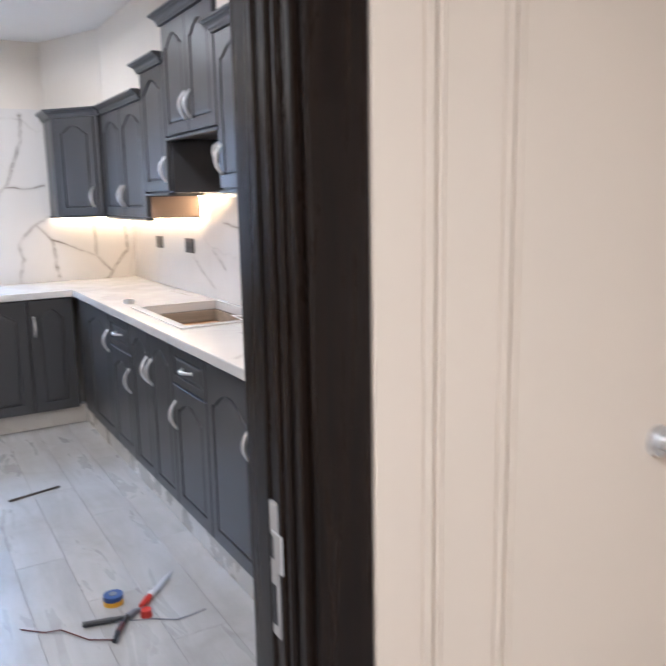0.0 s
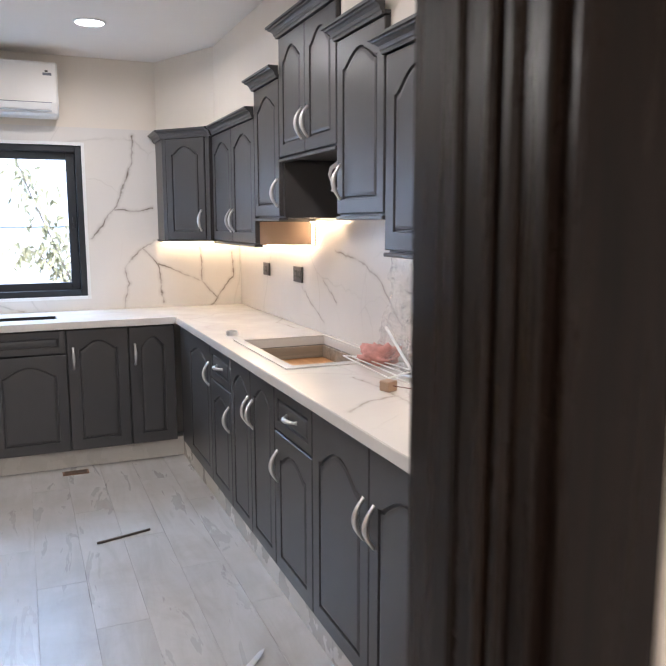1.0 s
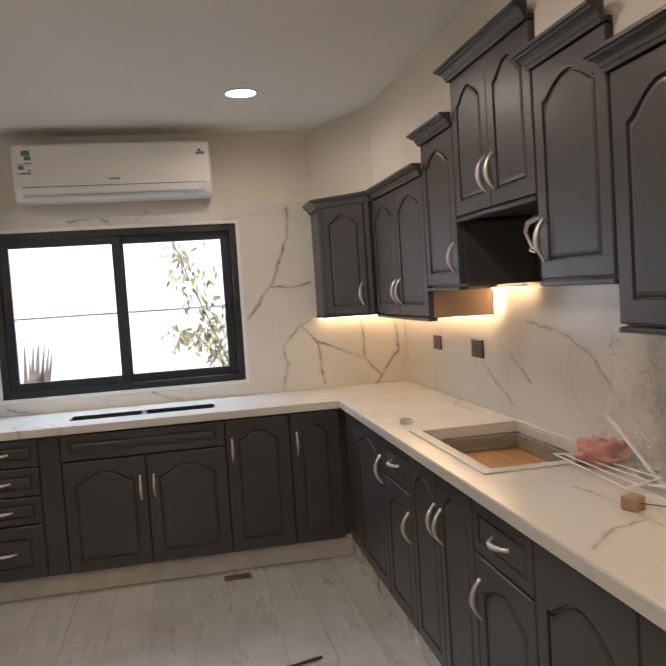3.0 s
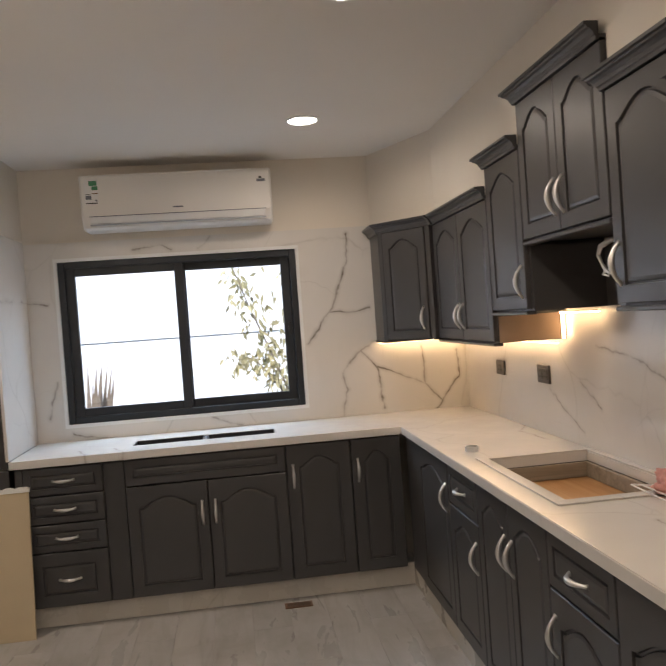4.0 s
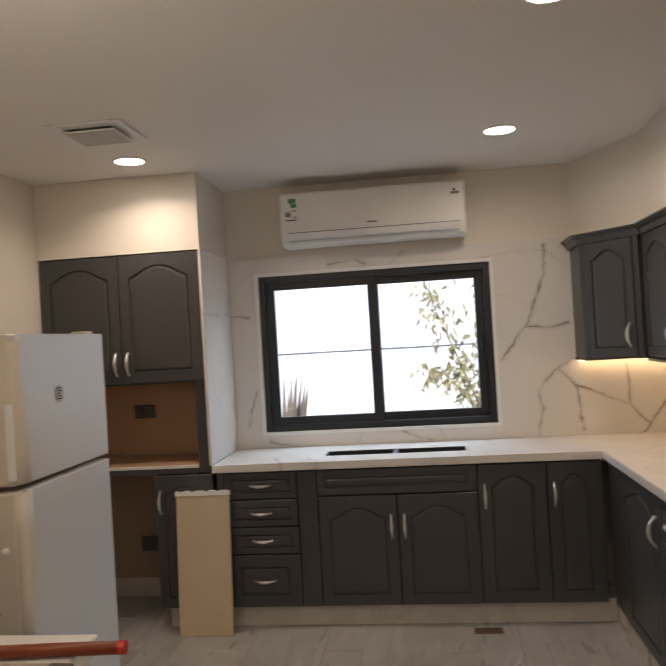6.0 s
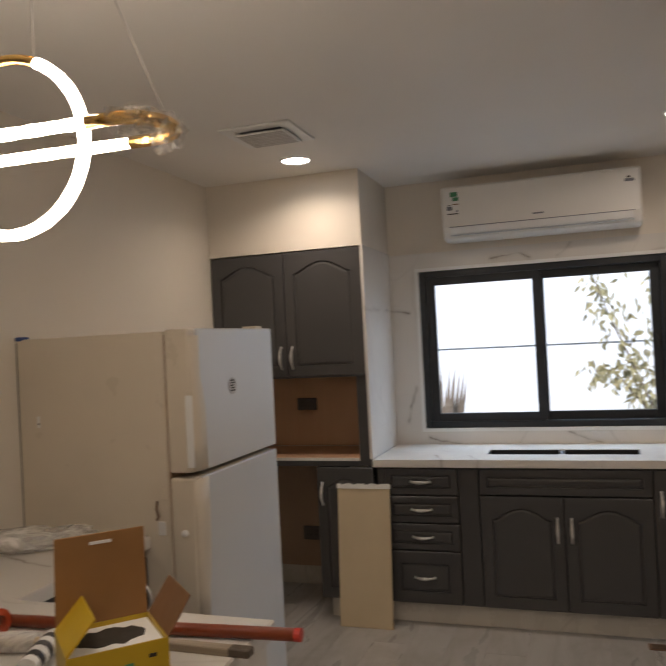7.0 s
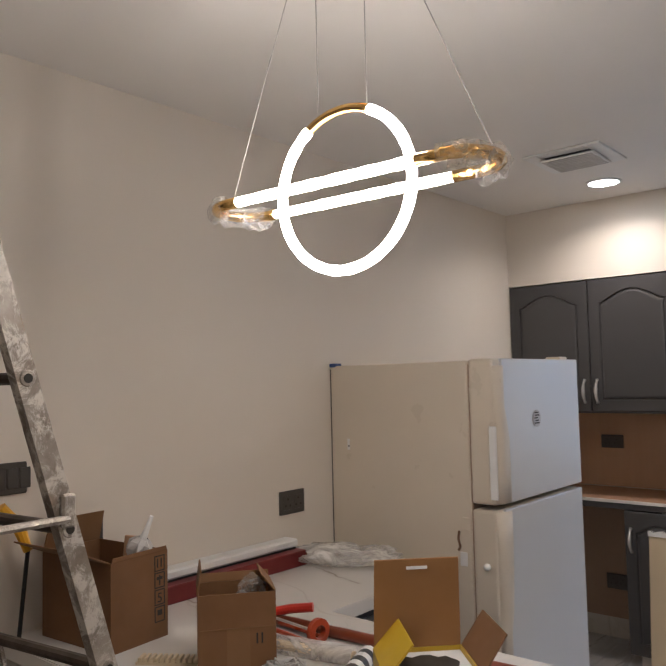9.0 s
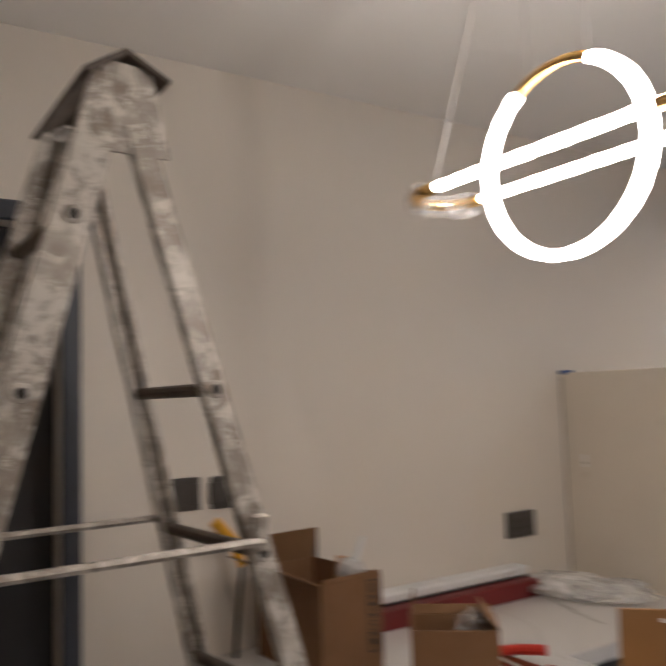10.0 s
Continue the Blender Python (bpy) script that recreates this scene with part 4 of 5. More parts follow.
def ceiling_vent():
    v = thing("ceiling_vent", Matrix.Translation((-2.860, -1.465, CEIL)), "square white ceiling vent with a dropped slatted panel", "vent")
    f = box(-0.17, -0.105, -0.165, 0.165, -0.010, 0, 0.003)
    box(0.105, 0.17, -0.165, 0.165, -0.010, 0, 0.003, f)
    box(-0.105, 0.105, -0.165, -0.105, -0.010, 0, 0.003, f)
    box(-0.105, 0.105, 0.105, 0.165, -0.010, 0, 0.003, f)
    part("frame", f, M["trim"], v)
    part("backing", box(-0.105, 0.105, -0.105, 0.105, -0.004, 0.0), M["greyprint"], v)
    part("neck", box(-0.06, 0.06, -0.06, 0.06, -0.020, -0.004), M["greyprint"], v)
    p = part("panel", box(-0.115, 0.125, -0.115, 0.105, -0.028, -0.020, 0.003), M["trim"], v, "pale dropped panel")
    for i in range(9):
        y = -0.100 + i * 0.0235
        part("slat", box(-0.105, 0.115, y - 0.008, y + 0.008, -0.0295, -0.0278, 0.0005), M["cable"], p)


ceiling_vent()


def added_hall_light():
    # fitting for the added lamp; it stays out of view
    d = thing("added_ceiling_light", Matrix.Translation((-1.7, -6.3, CEIL)), "unseen round white ceiling light added to brighten the hall", "ceiling light")
    part("base", disk(0, 0, -0.008, 0.17, 0.016), M["trim"], d)
    part("diffuser", disk(0, 0, -0.020, 0.155, 0.010), M["spot"], d)


added_hall_light()


# ---- sockets and switches; built facing local -y ----
def socket(m, w, h, kind, label, gangs=2):
    s = thing("socket" if kind == "socket" else "switch", m, label, kind, "wall plates")
    part("plate", box(-w / 2, w / 2, -0.010, 0, -h / 2, h / 2, 0.003), M["socket"], s)
    for i in range(gangs):
        x = (i - (gangs - 1) / 2) * w * 0.42
        if kind == "socket":
            k = part("insert", box(x - w * 0.17, x + w * 0.17, -0.0125, -0.010, -h * 0.3, h * 0.3, 0.001), M["socket"], s)
            for dx, dz in ((0, 0.16), (-0.09, -0.12), (0.09, -0.12)):
                part("hole", box(x + dx * w - 0.003, x + dx * w + 0.003, -0.0132, -0.012, dz * h - 0.004, dz * h + 0.004), M["ink"], k)
        else:
            part("rocker", box(x - w * 0.18, x + w * 0.18, -0.0135, -0.010, -h * 0.33, h * 0.33, 0.002), M["socket"], s)


socket(pose(-0.013, -0.646, 1.195, 0, 0, -90), 0.120, 0.080, "socket", "small dark socket on the marble wall", 1)
socket(pose(-0.013, -1.233, 1.198, 0, 0, -90), 0.140, 0.090, "socket", "dark double socket on the marble wall")
socket(pose(-0.013, -3.92, 1.17, 0, 0, -90), 0.140, 0.090, "socket", "dark double socket on the marble wall")
socket(pose(LEFT, -2.490, 1.115, 0, 0, 90), 0.138, 0.090, "socket", "dark double socket on the plain wall")
socket(pose(LEFT, -3.728, 1.335, 0, 0, 90), 0.080, 0.088, "switch", "dark light switch on the plain wall")
socket(pose(LEFT, -3.612, 1.332, 0, 0, 90), 0.086, 0.088, "switch", "dark light switch on the plain wall", 3)
socket(pose(LEFT, -3.395, 1.155, 0, 0, 90), 0.138, 0.090, "socket", "dark double socket above the side worktop")
socket(pose(-3.245, -0.1205, 1.185), 0.133, 0.078, "socket", "dark double socket in the brown niche")
socket(pose(-3.275, -0.042, 0.338), 0.140, 0.090, "socket", "dark double socket low in the recess")


# ---- fridge ----
def fridge():
    x0, x1, y0, y1, H = -3.643, -2.872, -2.238, -1.512, 1.652
    f = thing("fridge", Matrix.Translation((x0, y0, 0)), "cream two-door fridge with pale grey doors and worn label", "fridge")
    w, d = x1 - x0, y1 - y0
    b = box(0, w - 0.117, 0, d, 0.03, H - 0.006, 0.006, seg=2)
    part("body", b, M["fridge"], f)
    part("gasket", box(w - 0.117, w - 0.112, 0.010, d - 0.010, 0.06, H - 0.02), M["skin"], f)

    def door(z0, z1):
        ob = part("door", box(w - 0.112, w - 0.012, 0.0, d, z0, z1, 0.012, seg=3), M["fridge"], f)
        part("door_skin", box(w - 0.016, w, 0.050, d, z0 + 0.001, z1 - 0.001, 0.005, seg=2), M["fridgefront"], ob, "pale grey door front")
        return ob

    top, bottom = door(1.130, H), door(0.10, 1.112)
    # curved grip strips along the near edge of each door
    for ob, zs in ((top, (1.625, 1.48, 1.42, 1.36, 1.24, 1.137)), (bottom, (1.105, 1.0, 0.88, 0.76, 0.70, 0.60))):
        n = len(zs)
        wide = [0.052, 0.052, 0.070, 0.082, 0.084, 0.084] if ob is top else [0.084, 0.084, 0.080, 0.070, 0.054, 0.052]
        bm = bmesh.new()
        rows = []
        for z, wd in zip(zs, wide):
            rows.append([bm.verts.new(p) for p in ((w - 0.03, 0.002, z), (w + 0.004, 0.006, z), (w + 0.012, 0.03, z), (w + 0.010, wd - 0.012, z), (w + 0.002, wd, z), (w - 0.03, wd, z))])
        for a, c in zip(rows, rows[1:]):
            for k in range(6):
                bm.faces.new((a[k], a[(k + 1) % 6], c[(k + 1) % 6], c[k]))
        bm.faces.new(rows[0]), bm.faces.new(rows[-1][::-1])
        part("handle", bm, M["fridge"], ob, "moulded cream grip", True)
    part("grip_recess", box(w - 0.034, w - 0.004, -0.004, 0.004, 1.15, 1.41, 0.004, seg=3), M["trim"], top, "white grip plate")
    part("grip_edge", tube([(w - 0.034, -0.003, 1.142), (w - 0.036, -0.004, 1.28), (w - 0.034, -0.004, 1.41), (w - 0.022, -0.004, 1.424), (w - 0.004, -0.003, 1.418)], 0.0035, 6), M["fridge"], top)
    part("mark", box(0.085, 0.098, -0.0014, 0.0, 1.300, 1.345, 0.0005), M["trim"], f, "small pale sticker")
    part("screw_hole", box(0.090, 0.096, -0.0022, -0.001, 1.312, 1.319), M["ink"], f)
    lab = bmesh.new()
    bmesh.ops.create_cone(lab, cap_ends=True, segments=20, radius1=0.033, radius2=0.033, depth=0.003, matrix=Matrix.Translation((w + 0.001, 0.315, 1.422)) @ Matrix.Rotation(radians(90), 4, "Y"))
    lb = part("label", lab, M["cable"], top, "worn round sticker")
    for i in range(5):
        z = 1.402 + i * 0.01
        part("print", box(w + 0.0024, w + 0.0032, 0.295 + 0.004 * (i % 2), 0.335 - 0.006 * (i % 3), z, z + 0.005), M["ink"], lb)
    part("hinge", box(w - 0.10, w - 0.035, d - 0.09, d - 0.02, H - 0.004, H + 0.012, 0.003), M["fridge"], f)
    part("lock", box(w - 0.165, w - 0.135, -0.006, 0.0, 0.905, 0.955, 0.002), M["trim"], f)
    part("lock", box(w - 0.150, w - 0.118, -0.007, 0.0, 1.035, 1.080, 0.002), M["fridge"], f)
    part("chain", tube([(w - 0.165, -0.006, 1.03), (w - 0.168, -0.008, 1.0), (w - 0.160, -0.009, 0.975), (w - 0.168, -0.008, 0.96)], 0.0045, 6), M["walnut"], f, "rusty latch remains")
    knob = bmesh.new()
    bmesh.ops.create_uvsphere(knob, u_segments=12, v_segments=8, radius=0.013, matrix=Matrix.Translation((w - 0.055, -0.006, 0.915)))
    part("knob", knob, M["trim"], f, smooth=True)
    part("foot_grille", box(w - 0.10, w - 0.03, 0.02, d - 0.02, 0.02, 0.095, 0.003), M["greyprint"], f)
    for x in (0.06, w - 0.16):
        for y in (0.06, d - 0.06):
            part("foot", disk(x, y, 0.016, 0.02, 0.034, 12), M["dark"], f)
    part("corner_cap", box(-0.004, 0.03, -0.004, 0.04, H - 0.012, H + 0.004, 0.003), M["blue"], f, "dark blue corner cap")
    part("rear_edge", box(-0.006, 0.0, 0.0, 0.03, 0.05, H - 0.02), M["dark"], f)


fridge()

# ---- leaning board ----
lb = thing("leaning_board", pose(-2.897, -0.690, 0.0, -5.0), "beige painted board with a ragged top edge leaning on the cabinet", "board")
part("panel", box(0, 0.300, 0, 0.017, 0, 0.752, 0.002), M["board"], lb)
rag = bmesh.new()
n = 22
lo = [rag.verts.new((i / n * 0.308 - 0.004, -0.004, 0.753)) for i in range(n + 1)]
hi = [rag.verts.new((i / n * 0.308 - 0.004, -0.004, 0.779 + 0.007 * noise.noise((i * 0.9, 3, 0)) - (0.006 if i % 5 == 2 else 0))) for i in range(n + 1)]
for i in range(n):
    rag.faces.new((lo[i], lo[i + 1], hi[i + 1], hi[i]))
ext = bmesh.ops.extrude_face_region(rag, geom=rag.faces[:])
for v in ext["geom"]:
    if isinstance(v, bmesh.types.BMVert):
        v.co.y += 0.024
part("ragged_strip", rag, M["trim"], lb, "torn white edge strip")

# ---- side worktop and bar ----
BX1, BY0, BY1 = -2.292, -3.640, -2.912
tagged(part("side_worktop", sheet([LEFT + 0.002, -3.075, BX1], [BY0, BY1, -2.238], lambda x, y: x < -3.075 or y < BY1, 0.856, 0.900, 0.003), M["worktop"]),
       "white veined marble worktop turning into a breakfast bar", "worktop")


def bar_units():
    c = thing("bar_cabinet", Matrix.Translation((LEFT + 0.01, -2.915, 0)), "dark navy base cabinet under the side worktop", "cabinet")
    w = -3.105 - LEFT - 0.01
    b = box(0, w, 0.0, 0.67, 0.1, 0.854, 0.002)
    part("body", b, M["navy"], c)
    d = front(c, "door", 0, 0, 0.33, 0.70, "l", 0.05, 0.05, 0.55)
    d.matrix_local = pose(w, 0.005, 0.13, 0, 0, 90)
    d = front(c, "door", 0, 0, 0.33, 0.70, "r", 0.05, 0.05, 0.55)
    d.matrix_local = pose(w, 0.337, 0.13, 0, 0, 90)
    part("plinth", box(0, w - 0.05, 0.0, 0.67, 0, 0.1), M["skirting"], c)
    e = thing("breakfast_bar", Matrix.Translation((LEFT + 0.01, -3.42, 0)), "white marble panelled base of the breakfast bar", "cabinet")
    bw = BX1 - 0.03 - LEFT - 0.01
    part("body", box(0, bw, 0.0, 0.47, 0.0, 0.854, 0.003), M["navy"], e)
    part("end_panel", box(bw + 0.001, bw + 0.018, -0.01, 0.48, 0.0, 0.854, 0.002), M["worktop"], e)


bar_units()


# ---- pendant ----
def pendant():
    cx, cy, cz = -2.527, -3.481, 1.966
    p = thing("pendant_lamp", pose(cx, cy, CEIL, 0, 0, 2.1), "glowing ring and bar pendant lamp with gold ends in plastic wrap", "pendant lamp")
    dz = cz - CEIL
    R, r = 0.1630, 0.0106

    def lumpy(count, seed):
        return [r * (1 + 0.16 * noise.noise((i * 0.45, seed, 0))) for i in range(count)]

    def ring_arc(a0, a1, steps=40):
        return [(R * math.cos(radians(a0 + (a1 - a0) * i / steps)), 0.0, dz + R * math.sin(radians(a0 + (a1 - a0) * i / steps))) for i in range(steps + 1)]

    part("ring_tube", tube(ring_arc(122, 425, 90), lumpy(91, 1), 14), M["lamp"], p, "glowing white ring tube", True)
    part("ring_cap", tube(ring_arc(65.5, 121.5, 14), r * 0.92, 14), M["gold"], p, "gold ring section", True)
    half, wide = 0.336, 0.070
    xl, xr = -half + wide, half - wide
    for y, a, b in ((-wide, -0.229, 0.215), (wide, -0.249, 0.212)):
        part("bar_tube", tube([(a + (b - a) * i / 40, y, dz) for i in range(41)], lumpy(41, y * 90), 14), M["lamp"], p, "glowing white bar tube", True)
    for s in (-1, 1):
        x_near, x_far = (0.216, 0.213) if s > 0 else (-0.230, -0.250)
        pts = [(x_near, -wide, dz)]
        cxx = s * (half - wide)
        for i in range(13):
            a = -math.pi / 2 + math.pi * i / 12
            pts.append((cxx + s * wide * math.cos(a), wide * math.sin(a), dz))
        pts.append((x_far, wide, dz))
        end = part("end_cap", tube(pts, r * 1.12, 12), M["gold"], p, "gold bent end", True)
        wrap = bmesh.new()
        rows = []
        random.seed(5 + s)
        for q in pts[1:-1]:
            c = Vector(q)
            ring = []
            for k in range(10):
                ang = k * math.tau / 10
                rad = r * (1.5 + 0.9 * random.random())
                out = Vector((c.x - cxx, c.y, 0))
                out = out.normalized() if out.length > 1e-4 else Vector((s, 0, 0))
                ring.append(wrap.verts.new(c + out * rad * math.cos(ang) + Vector((0, 0, rad * math.sin(ang) - (0.012 * random.random() if math.sin(ang) < -0.5 else 0)))))
            rows.append(ring)
        for a, b in zip(rows, rows[1:]):
            for k in range(10):
                wrap.faces.new((a[k], a[(k + 1) % 10], b[(k + 1) % 10], b[k]))
        part("plastic_wrap", wrap, M["wrap"], end, "crinkled clear plastic wrap")
    for i, (x0, y0, z0, x1) in enumerate(((-0.060, 0, dz + R + r * 0.6, -0.060), (0.064, 0, dz + R * 0.92, 0.064), (-half + 0.014, 0.0, dz + r, -0.088), (half + 0.002, -0.02, dz + r, 0.095))):
        part("cable", tube([(x0, y0, z0), ((x0 + x1) / 2, y0 / 2, z0 / 2), (x1, 0, -0.012)], 0.0011, 6), M["cable"], p)
    part("canopy", disk(0, 0, -0.012, 0.15, 0.024, 36), M["gold"], p, "gold ceiling plate")


pendant()


# ---- ladder ----
def ladder():
    base = Vector((-3.12, -4.0, 0))
    L = thing("step_ladder", pose(-3.026, -4.056, 0, 0, 0, 2.1), "worn aluminium step ladder splashed with paint, standing open", "ladder")

    def rail(a, b, name="rail", mat="ladder", t=0.013, wd=0.020):
        a, b = Vector(a) - base, Vector(b) - base
        d = (b - a).normalized()
        side = Vector((1, 0, 0))
        up = d.cross(side).normalized()
        bm = bmesh.new()
        prof = [(-t, -wd), (t, -wd), (t, -wd + 0.008), (-t + 0.006, -wd + 0.008), (-t + 0.006, wd - 0.008), (t, wd - 0.008), (t, wd), (-t, wd)]
        if a.x + base.x > -3.12:
            prof = [(-x, y) for x, y in prof]
        rows = [[bm.verts.new(p + side * x + up * y) for x, y in prof] for p in (a, a.lerp(b, 0.5), b)]
        for r0, r1 in zip(rows, rows[1:]):
            for k in range(8):
                bm.faces.new((r0[k], r0[(k + 1) % 8], r1[(k + 1) % 8], r1[k]))
        bm.faces.new(rows[0]), bm.faces.new(rows[-1])
        return part(name, bm, M[mat], L)

    near_r = ((-2.965, -4.045, 2.03), (-2.935, -3.455, 0.0))
    far_r = ((-3.275, -4.030, 2.05), (-3.350, -3.560, 0.0))
    near_l = ((-2.965, -4.085, 2.10), (-2.940, -4.66, 0.0))
    far_l = ((-3.275, -4.095, 2.10), (-3.340, -4.66, 0.0))
    rails = [rail(*near_r), rail(*far_r), rail(*near_l, wd=0.030), rail(*far_l, wd=0.026)]
    for ends, zs in (((near_r, far_r), (1.60, 1.325, 1.055, 0.785, 0.515, 0.245)), ((near_l, far_l), (1.87, 1.60, 1.325, 1.055, 0.785, 0.515, 0.245))):
        for z in zs:
            p = []
            for a, b in ends:
                u = (z - a[2]) / (b[2] - a[2])
                p.append(Vector(a).lerp(Vector(b), u) - base)
            rung = part("rung", tube([p[0], (p[0] + p[1]) / 2, p[1]], 0.014, 10, flat=0.85), M["ladderdark"], L, "dirty dark rung")
            q = p[0] + Vector((0.0135, 0, 0))
            nut = bmesh.new()
            for r0 in (0.017,):
                bmesh.ops.create_cone(nut, cap_ends=True, segments=14, radius1=r0, radius2=r0 * 0.8, depth=0.005, matrix=Matrix.Translation(q) @ Matrix.Rotation(radians(90), 4, "Y"))
            part("rung_end", nut, M["ladder"], rung, "light rolled rim")
            bore = bmesh.new()
            bmesh.ops.create_cone(bore, cap_ends=True, segments=12, radius1=0.0085, radius2=0.0085, depth=0.002, matrix=Matrix.Translation(q + Vector((0.0026, 0, 0))) @ Matrix.Rotation(radians(90), 4, "Y"))
            part("bore", bore, M["ink"], rung)
    for (a, b), (c, d) in (((near_r), (near_l)), ((far_r), (far_l))):
        z = 1.345
        u, v = (z - a[2]) / (b[2] - a[2]), (z - c[2]) / (d[2] - c[2])
        p, q = Vector(a).lerp(Vector(b), u) - base, Vector(c).lerp(Vector(d), v) - base
        off = Vector((0.018 if a[0] > -3.1 else -0.018, 0, 0))
        s = part("spreader", tube([p + off + Vector((0, 0, 0.0)), (p + q) / 2 + off, q + off], 0.011, 6, flat=0.7), M["ladder"], L)
        part("bracket", box(p.x + off.x - 0.008, p.x + off.x + 0.006, p.y - 0.014, p.y + 0.014, p.z - 0.016, p.z + 0.045, 0.004), M["ladder"], s)
    for x in (-2.955, -3.285):
        pl = prism([(-0.075, 1.98), (0.075, 1.98), (0.045, 2.125), (-0.03, 2.13)], 0.008)
        pl.transform(Matrix.Rotation(radians(90), 4, "Z"))
        pl.transform(Matrix.Translation((x - base.x, -4.065 - base.y, 0)))
        part("hinge_plate", pl, M["ladder"], L)
    for s, tilt in ((1, 28), (-1, -34)):
        cap = box(-0.18, 0.18, 0.0 if s > 0 else -0.085, 0.085 if s > 0 else 0.0, -0.008, 0.0, 0.002)
        cap.transform(Matrix.Translation((-3.12 - base.x, -4.065 - base.y, 2.150)) @ Matrix.Rotation(radians(-tilt), 4, "X"))
        part("top_cap", cap, M["ladderdark"], L, "dark bent top cap")
    for a in (near_r, far_r, near_l, far_l):
        f = Vector(a[1]) - base
        part("foot", box(f.x - 0.02, f.x + 0.02, f.y - 0.035, f.y + 0.035, 0.0, 0.035, 0.005), M["dark"], L, "black rubber foot")
    return L


ladder()


# ---- cartons ----
def open_box(name, m, w, d, h, mats, label, flaps, wall=0.004):
    """An open carton; flaps: side, length, lean in degrees from upright (outwards)."""
    o = thing(name, m, label, "box", "boxes")
    part("bottom", box(-w / 2, w / 2, -d / 2, d / 2, 0, wall), M[mats[0]], o)
    for x0, x1, y0, y1 in ((-w / 2, -w / 2 + wall, -d / 2, d / 2), (w / 2 - wall, w / 2, -d / 2, d / 2), (-w / 2 + wall, w / 2 - wall, -d / 2, -d / 2 + wall), (-w / 2 + wall, w / 2 - wall, d / 2 - wall, d / 2)):
        part("side", box(x0, x1, y0, y1, wall, h), M[mats[0]], o)
    for side, length, lean, mat in flaps:
        wide = w if side in "fb" else d
        fl = box(-wide / 2 + 0.002, wide / 2 - 0.002, -wall / 2, wall / 2, 0, length, 0.001)
        for v in fl.verts:
            if v.co.z > length * 0.9:
                v.co.x *= 0.97
        f = part("flap", fl, M[mat], o)
        yaw, x, y = {"f": (0, 0, -d / 2), "b": (180, 0, d / 2), "l": (-90, -w / 2, 0), "r": (90, w / 2, 0)}[side]
        f.matrix_local = pose(x, y, h, 0, 0, yaw) @ Matrix.Rotation(radians(lean), 4, "X")
    return o


# printed lamp box, lid standing open
A = open_box("lamp_box", pose(-2.445, -3.357, 0.9, 0, 0, 46), 0.188, 0.165, 0.125, ("yellow",),
             "yellow printed cardboard box standing open on the bar", [("b", 0.185, -4, "lidcard"), ("r", 0.085, 34, "carton"), ("l", 0.082, -42, "yellow")])
tray = box(-0.089, 0.089, -0.078, 0.078, 0.108, 0.116)
part("tray", tray, M["trim"], A, "white card tray")
# flat black patch laid on the tray for the shade inside its cut-out
hole = bmesh.new()
ring = [hole.verts.new(((0.070 + 0.004 * math.sin(3 * k)) * math.cos(k * math.tau / 24), (0.045 + 0.008 * math.cos(2.3 * k)) * math.sin(k * math.tau / 24) + 0.008, 0.1175)) for k in range(24)]
hole.faces.new(ring)
ext = bmesh.ops.extrude_face_region(hole, geom=hole.faces[:])
for v in ext["geom"]:
    if isinstance(v, bmesh.types.BMVert):
        v.co.z -= 0.0012
part("cut_out", hole, M["ink"], A, "black patch for the shade in the tray's cut-out")
for args, mat in (((-0.045, -0.030, 0.085, 0.092), "ink"), ((0.010, 0.026, 0.075, 0.092), "green"), ((0.055, 0.070, 0.095, 0.102), "ink"), ((-0.02, 0.05, 0.02, 0.06), "board")):
    part("print", box(args[0], args[1], -0.0838, -0.0823, args[2], args[3]), M[mat], A)
part("slot", box(-0.022, 0.022, 0.0665, 0.0735, 0.288, 0.294), M["trim"], A, "white slot in the lid")

B = open_box("small_carton", pose(-3.007, -3.355, 0.9, 0, 0, 52), 0.186, 0.125, 0.180, ("carton",),
             "small open brown cardboard box on the bar", [("b", 0.022, 12, "cartonin"), ("l", 0.060, -8, "cartonin"), ("r", 0.052, -40, "cartonin")])
part("tape", box(-0.025, 0.03, -0.0640, -0.0622, 0.0, 0.10), M["cartonin"], B, "brown tape")
part("crease", box(-0.088, 0.088, -0.0638, -0.0622, 0.098, 0.100), M["cartonin"], B)
for i in range(2):
    part("print", box(0.045 + i * 0.012, 0.049 + i * 0.012, -0.0638, -0.0622, 0.06, 0.085), M["ink"], B)
bag = bmesh.new()
bmesh.ops.create_icosphere(bag, subdivisions=3, radius=0.05)
for v in bag.verts:
    k = noise.noise(v.co * 40) * 0.35
    v.co = Vector((v.co.x * (0.7 + k), v.co.y * (0.5 + k), v.co.z * 1.25 + 0.02 * k))
tagged(part("plastic_bag", bag, M["film"]), "clear plastic bag sticking out of the carton", "bag").matrix_world = pose(-2.994, -3.313, 1.055, 10, 20, 2)

